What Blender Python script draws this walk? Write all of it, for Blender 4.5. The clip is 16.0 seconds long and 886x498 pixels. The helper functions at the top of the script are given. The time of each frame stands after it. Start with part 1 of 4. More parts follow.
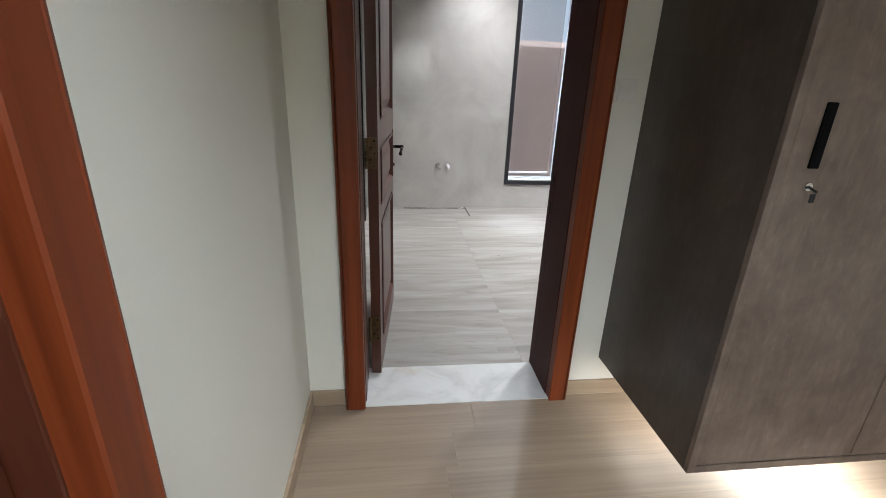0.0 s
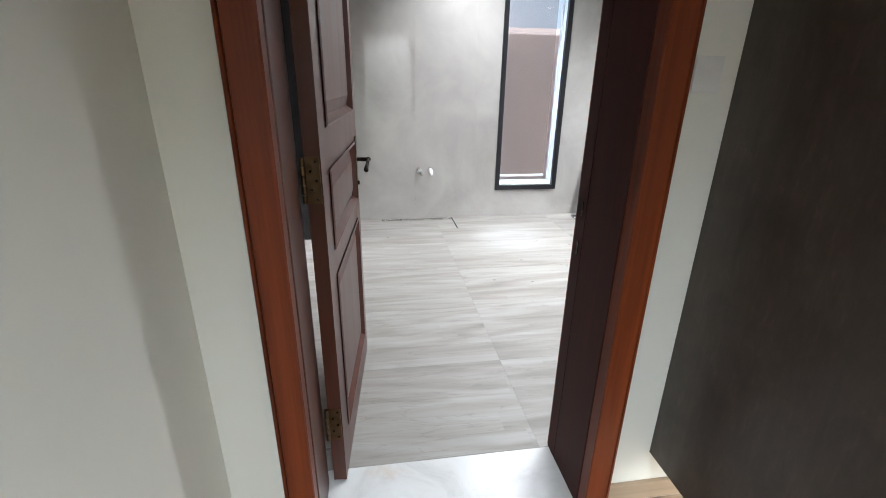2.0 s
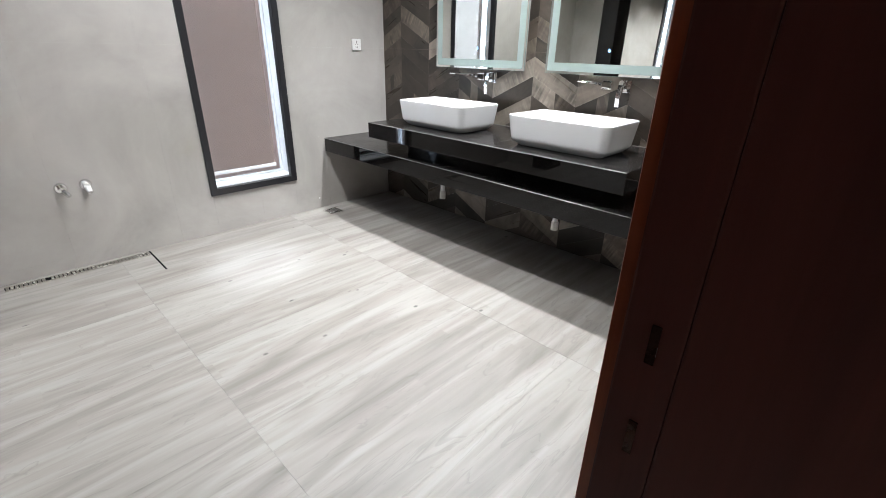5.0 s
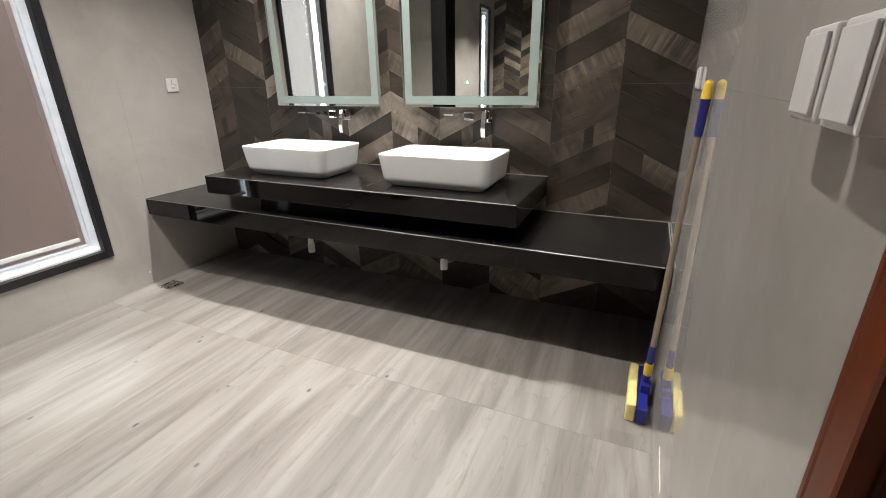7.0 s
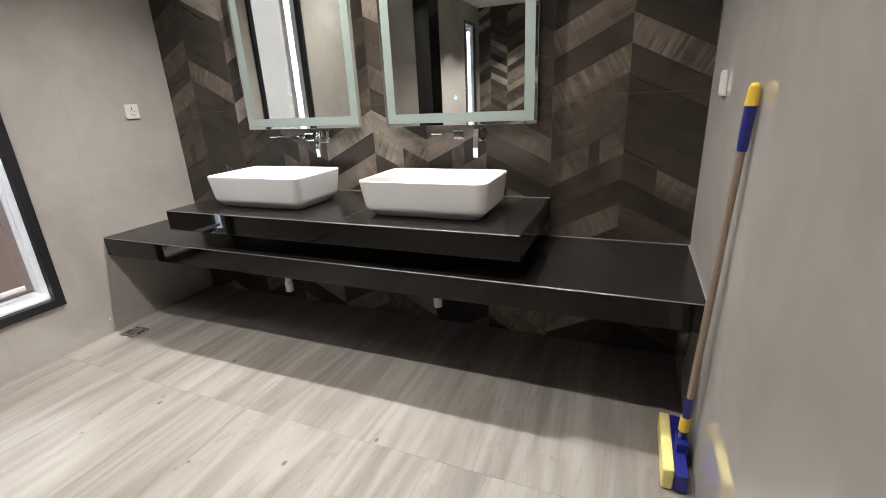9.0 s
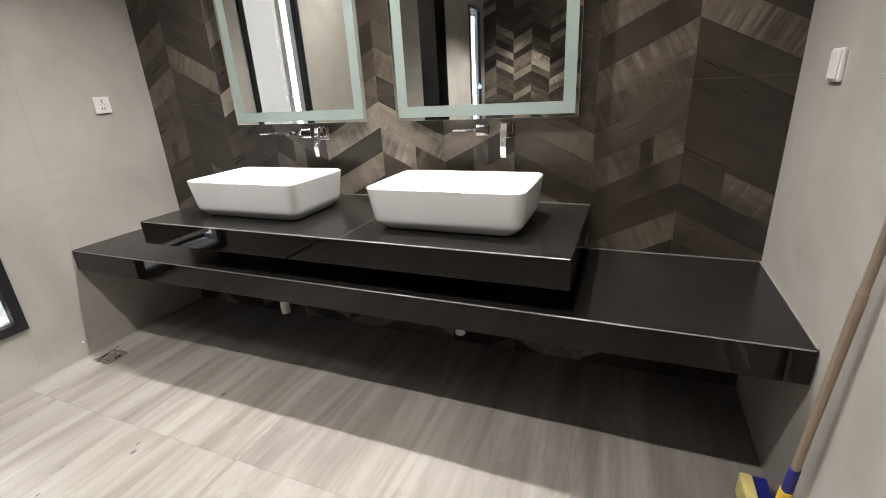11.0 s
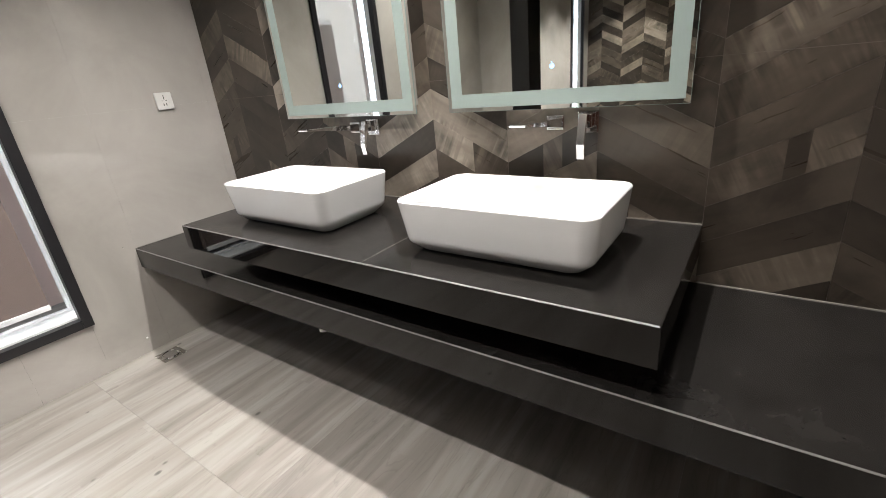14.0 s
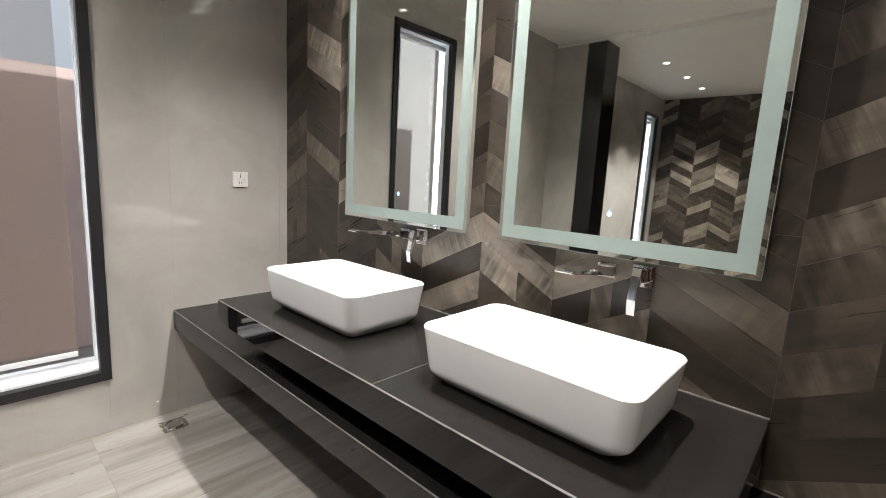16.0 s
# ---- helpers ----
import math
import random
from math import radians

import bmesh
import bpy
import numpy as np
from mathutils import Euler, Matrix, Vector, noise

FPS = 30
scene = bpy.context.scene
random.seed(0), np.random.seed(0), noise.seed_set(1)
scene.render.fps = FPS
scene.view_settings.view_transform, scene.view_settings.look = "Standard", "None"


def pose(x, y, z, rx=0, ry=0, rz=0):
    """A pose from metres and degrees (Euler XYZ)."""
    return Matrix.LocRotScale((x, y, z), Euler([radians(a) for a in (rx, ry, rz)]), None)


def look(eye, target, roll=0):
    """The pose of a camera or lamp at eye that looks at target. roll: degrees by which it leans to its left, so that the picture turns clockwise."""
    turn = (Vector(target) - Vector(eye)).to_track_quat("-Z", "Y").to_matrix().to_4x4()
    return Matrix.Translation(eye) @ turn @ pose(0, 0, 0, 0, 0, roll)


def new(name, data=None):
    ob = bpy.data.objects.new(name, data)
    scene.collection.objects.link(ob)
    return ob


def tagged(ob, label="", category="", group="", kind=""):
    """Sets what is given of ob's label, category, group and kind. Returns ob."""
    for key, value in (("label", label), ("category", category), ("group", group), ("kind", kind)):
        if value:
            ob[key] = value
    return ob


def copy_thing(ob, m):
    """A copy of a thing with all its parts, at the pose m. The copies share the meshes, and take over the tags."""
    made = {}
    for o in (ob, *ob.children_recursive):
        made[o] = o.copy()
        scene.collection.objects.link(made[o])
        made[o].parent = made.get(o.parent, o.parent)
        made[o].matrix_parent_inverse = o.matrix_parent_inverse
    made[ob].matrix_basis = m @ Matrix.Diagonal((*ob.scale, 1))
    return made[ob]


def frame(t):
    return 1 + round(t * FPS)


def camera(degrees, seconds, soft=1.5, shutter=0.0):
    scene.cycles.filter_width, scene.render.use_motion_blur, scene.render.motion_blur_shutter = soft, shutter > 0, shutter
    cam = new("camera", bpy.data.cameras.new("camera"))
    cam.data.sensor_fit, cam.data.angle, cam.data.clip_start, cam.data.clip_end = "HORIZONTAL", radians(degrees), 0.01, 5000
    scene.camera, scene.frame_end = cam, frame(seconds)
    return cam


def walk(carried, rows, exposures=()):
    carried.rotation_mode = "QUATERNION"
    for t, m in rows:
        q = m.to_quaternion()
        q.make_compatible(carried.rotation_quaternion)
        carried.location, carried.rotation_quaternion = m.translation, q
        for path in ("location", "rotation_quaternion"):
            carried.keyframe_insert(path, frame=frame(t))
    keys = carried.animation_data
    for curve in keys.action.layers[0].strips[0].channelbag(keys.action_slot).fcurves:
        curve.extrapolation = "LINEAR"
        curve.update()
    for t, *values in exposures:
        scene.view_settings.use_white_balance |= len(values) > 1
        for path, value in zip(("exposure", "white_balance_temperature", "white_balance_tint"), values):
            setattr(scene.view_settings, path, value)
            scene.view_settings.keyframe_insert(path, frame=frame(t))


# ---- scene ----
cam = camera(89.4, 16.0, soft=0.9)
PATH = [
    (0, (0.247, 0.426, 1.401), (0.477, 2.286, 0.703), 2.1),
    (0.5, (0.185, 0.493, 1.399), (0.463, 2.351, 0.713), 1.7),
    (1, (0.217, 0.62, 1.38), (0.52, 2.475, 0.697), 1.6),
    (1.5, (0.301, 0.896, 1.389), (0.607, 2.742, 0.683), 1.3),
    (2, (0.336, 1.093, 1.38), (0.627, 2.939, 0.665), 0.9),
    (2.5, (0.322, 1.398, 1.371), (0.798, 3.199, 0.642), 1.1),
    (3, (0.313, 1.627, 1.354), (1.068, 3.316, 0.593), 1.9),
    (3.5, (0.345, 1.777, 1.326), (1.22, 3.39, 0.531), 3.5),
    (4, (0.423, 1.966, 1.331), (1.382, 3.517, 0.508), 2.0),
    (4.5, (0.478, 2.085, 1.324), (1.555, 3.555, 0.5), 1.5),
    (5, (0.545, 2.267, 1.28), (1.855, 3.537, 0.463), 1.2),
    (5.2, (0.575, 2.362, 1.255), (2.0, 3.515, 0.456), 2.1),
    (7.3, (0.71, 2.579, 1.312), (2.423, 3.338, 0.611), -1.2),
    (7.5, (0.739, 2.578, 1.315), (2.455, 3.35, 0.637), -1.7),
    (8, (0.811, 2.625, 1.322), (2.539, 3.385, 0.662), -2.3),
    (8.5, (0.875, 2.655, 1.292), (2.615, 3.407, 0.655), -2.7),
    (10.8, (1.212, 2.909, 1.301), (2.95, 3.624, 0.616), -3.3),
    (11, (1.239, 2.921, 1.295), (2.968, 3.658, 0.612), -3.2),
    (11.5, (1.37, 2.924, 1.268), (3.076, 3.716, 0.587), -3.6),
    (12, (1.501, 2.912, 1.266), (3.179, 3.736, 0.555), -4.0),
    (12.5, (1.584, 2.924, 1.258), (3.228, 3.783, 0.509), -4.1),
    (13, (1.6, 2.932, 1.241), (3.121, 3.959, 0.447), -6.1),
    (13.5, (1.649, 2.923, 1.244), (3.135, 3.981, 0.424), -6.0),
    (14, (1.677, 2.944, 1.296), (3.177, 4.049, 0.567), -5.7),
    (14.5, (1.716, 2.999, 1.307), (3.279, 4.097, 0.714), -3.1),
    (15, (1.746, 2.993, 1.343), (3.362, 4.081, 0.892), 1.7),
    (15.5, (1.782, 2.951, 1.36), (3.315, 4.191, 1.025), 2.4),
    (16, (1.79, 2.971, 1.367), (3.25, 4.301, 1.053), 3.1),
]
LIGHT = [(0, -0.48, 5600, 9), (1.0, -0.55, 5600, 8.5), (1.5, -0.38, 5600, 9), (2.0, -0.1, 5450, 8.5), (2.5, 0.0, 5400, 8.5), (3.5, 0.12, 5250, 6), (4.5, -0.15, 5250, 6), (5.0, -0.3, 5650, 9), (5.4, -0.5, 6100, 11), (8, -0.74, 6250, 11.5), (12, -0.62, 6250, 11.5), (16, -0.62, 6200, 11)]
walk(cam, [(t, look(eye, target, roll)) for t, eye, target, roll in PATH], LIGHT)
SKY, SUN = 0.15, 5.0
W_VANITY, W_ROOM, W_WALL = 470, 135, 165
W_BAY, W_HALL, W_STRIP, W_PATCH, W_REVEAL = 560, 360, 24, 480, 7.0
WARM, HALLC = (1.0, 0.94, 0.86), (1.0, 0.985, 0.925)
TILE_A, TILE_B, TILE_C = (0.335, 0.316, 0.292), (0.408, 0.386, 0.358), (0.470, 0.446, 0.416)
FLOOR_A, FLOOR_B, FLOOR_C = (0.166, 0.149, 0.132), (0.226, 0.207, 0.187), (0.292, 0.274, 0.251)

# ---- world, sun, lamps ----
world = bpy.data.worlds.new("sky")
scene.world = world
world.use_nodes = True
wn = world.node_tree
sky = wn.nodes.new("ShaderNodeTexSky")
sky.sky_type, sky.sun_disc = "NISHITA", False
sky.sun_elevation, sky.sun_rotation = radians(36), radians(180)
sky.dust_density, sky.air_density = 6.0, 0.7
wn.nodes["Background"].inputs["Strength"].default_value = SKY
wn.links.new(sky.outputs[0], wn.nodes["Background"].inputs["Color"])
sun = new("sun", bpy.data.lights.new("sun", "SUN"))
sun.data.energy, sun.data.angle, sun.data.color = SUN, radians(0.5), (1.0, 0.97, 0.93)
sun.matrix_world = look((1.5, -8.0, 10.17), (1.0, 6.0, 0))


def spot(x, y, z, watts, cone, blend, colour, radius=0.025, aim=None):
    lamp = new("spot_lamp", bpy.data.lights.new("spot_lamp", "SPOT"))
    lamp.data.energy, lamp.data.spot_size, lamp.data.spot_blend = watts, radians(cone), blend
    lamp.data.color, lamp.data.shadow_soft_size = colour, radius
    lamp.matrix_world = look((x, y, z), aim or (x + 0.0001, y, 0))
    return lamp


CEIL = 2.85
WIN_X, BAY_X = 1.60, -3.47
HALL_CEIL = 2.7
VANITY_SPOTS = [(2.89, 3.62), (2.89, 4.42)]
ROOM_SPOTS = [(1.6, 3.15), (1.6, 4.12), (1.6, 4.95), (1.1, 5.27)]
BAY_SPOTS = [(-1.35, 4.88), (-2.2, 4.88), (-3.0, 4.88)]
for x, y in VANITY_SPOTS:
    spot(x, y, CEIL - 0.03, W_VANITY, 108, 1.0, WARM)
for (x, y), watts, cone, soft_edge in zip(ROOM_SPOTS, (W_ROOM * 1.6, W_ROOM, W_ROOM * 1.5, W_WALL), (124, 120, 118, 96), (1.0, 1.0, 1.0, 1.0)):
    spot(x, y, CEIL - 0.03, watts, cone, soft_edge, WARM)
# added narrow bluish spot without a fixture, for the bright floor patch by the window
spot(1.57, 4.90, CEIL - 0.03, W_PATCH, 17, 1.0, (0.94, 0.97, 1.0))
for x, y in BAY_SPOTS:
    spot(x, y, CEIL - 0.03, W_BAY, 84, 0.8, WARM)
HALL_SPOTS = [(0.7, -0.15), (0.9, -1.7)]
for x, y in HALL_SPOTS:
    spot(x, y, HALL_CEIL - 0.03, W_HALL, 130, 0.8, HALLC, 0.05)
# the lit strip under the hall cabinet
strip = new("strip_lamp", bpy.data.lights.new("strip_lamp", "AREA"))
strip.data.shape, strip.data.size, strip.data.size_y = "RECTANGLE", 1.1, 0.28
strip.data.energy, strip.data.color = W_STRIP, (1.0, 0.93, 0.8)
strip.matrix_world = look((1.84, 1.87, 0.188), (1.8401, 1.87, 0))
# added area lamps, standing in for skylight, brighten the reveals outside the blinds
for x in (WIN_X, BAY_X):
    day = new("reveal_fill", bpy.data.lights.new("reveal_fill", "AREA"))
    day.data.shape, day.data.size, day.data.size_y = "RECTANGLE", 0.07, 2.05
    day.data.energy, day.data.color = W_REVEAL, (0.80, 0.90, 1.0)
    day.matrix_world = look((x + 0.014, 5.73, 1.40), (x + 1.0, 5.73, 1.40))

# ---- materials ----


def mat(name, rough=0.5, metal=0.0):
    m = bpy.data.materials.new(name)
    m.use_nodes = True
    p = m.node_tree.nodes["Principled BSDF"]
    p.inputs["Roughness"].default_value, p.inputs["Metallic"].default_value = rough, metal
    return m, m.node_tree.nodes, m.node_tree.links, p


def coords(n, l, scale=(1, 1, 1), jitter=0.0):
    """Object coordinates, scaled; with jitter each object's pattern is moved on by its random number."""
    tc, mp = n.new("ShaderNodeTexCoord"), n.new("ShaderNodeMapping")
    mp.inputs["Scale"].default_value = scale
    l.new(tc.outputs["Object"], mp.inputs["Vector"])
    if jitter:
        info, mul = n.new("ShaderNodeObjectInfo"), n.new("ShaderNodeMath")
        mul.operation = "MULTIPLY"
        mul.inputs[1].default_value = jitter
        l.new(info.outputs["Random"], mul.inputs[0])
        l.new(mul.outputs[0], mp.inputs["Location"])
    return mp.outputs[0]


def noise_tex(n, l, vec, scale, detail=4.0, rough=0.55, distort=0.0):
    t = n.new("ShaderNodeTexNoise")
    t.inputs["Scale"].default_value, t.inputs["Detail"].default_value = scale, detail
    t.inputs["Roughness"].default_value, t.inputs["Distortion"].default_value = rough, distort
    l.new(vec, t.inputs["Vector"])
    return t.outputs["Fac"]


def ramp(n, l, fac, stops):
    r = n.new("ShaderNodeValToRGB")
    e = r.color_ramp.elements
    while len(e) < len(stops):
        e.new(0.5)
    for el, (pos, c) in zip(e, stops):
        el.position, el.color = pos, (*c, 1) if len(c) == 3 else c
    l.new(fac, r.inputs["Fac"])
    return r.outputs["Color"]


def grey(v):
    return (v, v, v)


def blend(n, l, fac, a, b, mode="MIX"):
    mx = n.new("ShaderNodeMix")
    mx.data_type, mx.blend_type = "RGBA", mode
    if isinstance(fac, float):
        mx.inputs[0].default_value = fac
    else:
        l.new(fac, mx.inputs[0])
    for sock, v in ((mx.inputs[6], a), (mx.inputs[7], b)):
        if isinstance(v, tuple):
            sock.default_value = (*v, 1)
        else:
            l.new(v, sock)
    return mx.outputs[2]


def bump(n, l, p, height, strength=0.2, dist=0.002):
    b = n.new("ShaderNodeBump")
    b.inputs["Strength"].default_value, b.inputs["Distance"].default_value = strength, dist
    l.new(height, b.inputs["Height"])
    l.new(b.outputs[0], p.inputs["Normal"])


def rough_var(n, l, p, fac, lo, hi):
    r = n.new("ShaderNodeMapRange")
    r.inputs["To Min"].default_value, r.inputs["To Max"].default_value = lo, hi
    l.new(fac, r.inputs["Value"])
    l.new(r.outputs[0], p.inputs["Roughness"])


def m_paint(name, c, rough=0.55):
    m, n, l, p = mat(name, rough)
    v = coords(n, l)
    big = noise_tex(n, l, v, 1.3, 3)
    fine = noise_tex(n, l, v, 160, 2)
    l.new(ramp(n, l, big, [(0.3, tuple(x * 0.95 for x in c)), (0.7, c)]), p.inputs["Base Color"])
    bump(n, l, p, fine, 0.12, 0.001)
    return m


def m_plain(name, c, rough=0.4, metal=0.0, wear=0.06):
    m, n, l, p = mat(name, rough, metal)
    v = coords(n, l)
    f = noise_tex(n, l, v, 14, 4)
    l.new(ramp(n, l, f, [(0.3, tuple(x * (1 - wear) for x in c)), (0.7, tuple(min(1, x * (1 + wear)) for x in c))]), p.inputs["Base Color"])
    rough_var(n, l, p, noise_tex(n, l, v, 40, 3), max(0.02, rough - 0.06), rough + 0.08)
    return m


def m_wood(name, dark, light, axis, rough=0.35, scale=1.0, coat=0.0, jitter=0.0):
    """Varnished timber with its grain along one axis (0, 1 or 2)."""
    m, n, l, p = mat(name, rough)
    s = [26 * scale] * 3
    s[axis] = 1.3 * scale
    v = coords(n, l, tuple(s), jitter)
    a = noise_tex(n, l, v, 1.0, 6, 0.6, 0.6)
    s2 = [150 * scale] * 3
    s2[axis] = 4 * scale
    b = noise_tex(n, l, coords(n, l, tuple(s2), jitter), 1.0, 3)
    base = ramp(n, l, a, [(0.3, dark), (0.68, light)])
    pores = ramp(n, l, b, [(0.35, grey(0.62)), (0.55, grey(1.0))])
    l.new(blend(n, l, 0.3, base, pores, "MULTIPLY"), p.inputs["Base Color"])
    rough_var(n, l, p, a, rough - 0.06, rough + 0.1)
    p.inputs["Coat Weight"].default_value, p.inputs["Coat Roughness"].default_value = coat, 0.18
    bump(n, l, p, b, 0.08, 0.001)
    return m


def m_wall_tile():
    """Honed concrete-look porcelain: cloudy, faintly trowelled, quite shiny."""
    m, n, l, p = mat("concrete_look_tile", 0.2)
    geo = n.new("ShaderNodeNewGeometry")
    v = geo.outputs["Position"]
    mp = n.new("ShaderNodeMapping")
    mp.inputs["Scale"].default_value = (2.6, 2.6, 1.7)
    l.new(v, mp.inputs["Vector"])
    cloud = noise_tex(n, l, v, 1.5, 5, 0.6, 0.6)
    streak = noise_tex(n, l, mp.outputs[0], 1.0, 5, 0.65, 0.8)
    base = ramp(n, l, cloud, [(0.28, TILE_A), (0.5, TILE_B), (0.74, TILE_C)])
    l.new(blend(n, l, 0.5, base, ramp(n, l, streak, [(0.3, grey(0.84)), (0.65, grey(1.0))]), "MULTIPLY"), p.inputs["Base Color"])
    rough_var(n, l, p, streak, 0.012, 0.03)
    p.inputs["Specular IOR Level"].default_value = 0.9
    bump(n, l, p, noise_tex(n, l, v, 3, 2), 0.0012, 0.002)
    return m


def m_floor_tile():
    """Porcelain printed as limed boards: strips along x with streaks, dark veins and knots."""
    m, n, l, p = mat("limed_board_tile", 0.28)
    v = coords(n, l, (1, 1, 1), 53.0)
    sep = n.new("ShaderNodeSeparateXYZ")
    l.new(v, sep.inputs[0])
    strip_i = n.new("ShaderNodeMath")
    strip_i.operation = "MULTIPLY"
    strip_i.inputs[1].default_value = 8.4
    l.new(sep.outputs[1], strip_i.inputs[0])
    flo = n.new("ShaderNodeMath")
    flo.operation = "FLOOR"
    l.new(strip_i.outputs[0], flo.inputs[0])
    row = n.new("ShaderNodeTexWhiteNoise")
    row.noise_dimensions = "1D"
    l.new(flo.outputs[0], row.inputs["W"])
    along = n.new("ShaderNodeMath")
    along.operation = "MULTIPLY_ADD"
    along.inputs[1].default_value = 0.75
    l.new(sep.outputs[0], along.inputs[0])
    l.new(row.outputs["Value"], along.inputs[2])
    end = n.new("ShaderNodeMath")
    end.operation = "FLOOR"
    l.new(along.outputs[0], end.inputs[0])
    cell = n.new("ShaderNodeCombineXYZ")
    l.new(end.outputs[0], cell.inputs[0])
    l.new(flo.outputs[0], cell.inputs[1])
    wh = n.new("ShaderNodeTexWhiteNoise")
    wh.noise_dimensions = "2D"
    l.new(cell.outputs[0], wh.inputs["Vector"])
    # each printed board takes its own part of the grain
    shift = n.new("ShaderNodeVectorMath")
    shift.operation = "MULTIPLY_ADD"
    shift.inputs[1].default_value = (2.2, 0.12, 0.22)
    l.new(wh.outputs["Color"], shift.inputs[0])
    l.new(v, shift.inputs[2])
    # long limed streaks run on over the printed boards, finer grain stays within each
    mp = n.new("ShaderNodeMapping")
    mp.inputs["Scale"].default_value = (0.8, 6.5, 1)
    l.new(v, mp.inputs["Vector"])
    wide = noise_tex(n, l, mp.outputs[0], 1.0, 3, 0.5, 1.3)
    mp0 = n.new("ShaderNodeMapping")
    mp0.inputs["Scale"].default_value = (1.2, 16, 1)
    l.new(shift.outputs[0], mp0.inputs["Vector"])
    fine = noise_tex(n, l, mp0.outputs[0], 1.0, 4, 0.6, 0.8)
    mixed = n.new("ShaderNodeMix")
    mixed.inputs[0].default_value = 0.28
    l.new(wide, mixed.inputs[2])
    l.new(fine, mixed.inputs[3])
    streak = mixed.outputs[0]
    base = ramp(n, l, streak, [(0.34, FLOOR_A), (0.48, FLOOR_B), (0.62, FLOOR_C)])
    tone = ramp(n, l, wh.outputs["Value"], [(0.0, grey(0.84)), (0.35, grey(0.94)), (0.7, grey(1.0)), (1.0, grey(1.1))])
    col = blend(n, l, 0.35, base, tone, "MULTIPLY")
    mp2 = n.new("ShaderNodeMapping")
    mp2.inputs["Scale"].default_value = (0.9, 7, 1)
    l.new(shift.outputs[0], mp2.inputs["Vector"])
    vein = noise_tex(n, l, mp2.outputs[0], 1.3, 4, 0.5, 1.6)
    col = blend(n, l, 0.4, col, ramp(n, l, vein, [(0.470, grey(1.0)), (0.494, grey(0.62)), (0.500, grey(1.0))]), "MULTIPLY")
    vo = n.new("ShaderNodeTexVoronoi")
    vo.inputs["Scale"].default_value = 4.4
    mp3 = n.new("ShaderNodeMapping")
    mp3.inputs["Scale"].default_value = (0.75, 1.1, 0.001)
    l.new(shift.outputs[0], mp3.inputs["Vector"])
    l.new(mp3.outputs[0], vo.inputs["Vector"])
    col = blend(n, l, 0.75, col, ramp(n, l, vo.outputs["Distance"], [(0.016, grey(0.16)), (0.036, grey(0.38)), (0.055, grey(1.0))]), "MULTIPLY")
    l.new(col, p.inputs["Base Color"])
    rough_var(n, l, p, streak, 0.40, 0.54)
    p.inputs["Specular IOR Level"].default_value = 0.4
    bump(n, l, p, streak, 0.05, 0.001)
    return m


def m_chevron():
    """Old printed boards: tone and saw marks come with each board, grain runs along it, with worn cloudy patches."""
    m, n, l, p = mat("printed_chevron_board", 0.3)
    info = n.new("ShaderNodeObjectInfo")
    geo = n.new("ShaderNodeNewGeometry")
    add = n.new("ShaderNodeMath")
    l.new(info.outputs["Random"], add.inputs[0])
    l.new(geo.outputs["Random Per Island"], add.inputs[1])
    wh = n.new("ShaderNodeTexWhiteNoise")
    wh.noise_dimensions = "1D"
    l.new(add.outputs[0], wh.inputs["W"])
    lay, own = n.new("ShaderNodeUVMap"), n.new("ShaderNodeUVMap")
    lay.uv_map, own.uv_map = "grain", "tone"
    sep = n.new("ShaderNodeSeparateXYZ")
    l.new(own.outputs["UV"], sep.inputs[0])
    sh = n.new("ShaderNodeVectorMath")
    sh.operation = "MULTIPLY_ADD"
    sh.inputs[1].default_value = (31, 17, 23)
    l.new(wh.outputs["Color"], sh.inputs[0])
    l.new(lay.outputs["UV"], sh.inputs[2])

    def mapped(s):
        mp = n.new("ShaderNodeMapping")
        mp.inputs["Scale"].default_value = s
        l.new(sh.outputs[0], mp.inputs["Vector"])
        return mp.outputs[0]
    grain = noise_tex(n, l, mapped((2.5, 34, 1)), 1.0, 4, 0.55, 0.5)
    saw = noise_tex(n, l, mapped((48, 3.5, 1)), 1.0, 2, 0.5, 0.5)
    patch = noise_tex(n, l, mapped((5, 8, 1)), 1.0, 3, 0.55, 0.8)
    tone = ramp(n, l, sep.outputs[0], [(0.0, (0.021, 0.0165, 0.0126)), (0.25, (0.038, 0.0302, 0.0231)), (0.5, (0.080, 0.0648, 0.0502)), (0.75, (0.168, 0.141, 0.112)), (1.0, (0.300, 0.260, 0.216))])
    marked = blend(n, l, 1.0, tone, ramp(n, l, saw, [(0.34, grey(0.55)), (0.50, grey(1.0)), (0.66, grey(1.65))]), "MULTIPLY")
    amount = n.new("ShaderNodeMath")
    amount.operation = "MULTIPLY"
    l.new(ramp(n, l, patch, [(0.42, grey(0.08)), (0.58, grey(1.0))]), amount.inputs[0])
    l.new(sep.outputs[1], amount.inputs[1])
    col = blend(n, l, amount.outputs[0], tone, marked)
    col = blend(n, l, 0.25, col, ramp(n, l, grain, [(0.3, grey(0.72)), (0.7, grey(1.2))]), "MULTIPLY")
    dark = noise_tex(n, l, mapped((3.4, 5.5, 1)), 1.0, 4, 0.6, 0.6)
    col = blend(n, l, 0.85, col, ramp(n, l, dark, [(0.36, grey(0.5)), (0.5, grey(0.95)), (0.66, grey(1.3))]), "MULTIPLY")
    l.new(col, p.inputs["Base Color"])
    rough_var(n, l, p, grain, 0.22, 0.38)
    bump(n, l, p, grain, 0.05, 0.001)
    return m


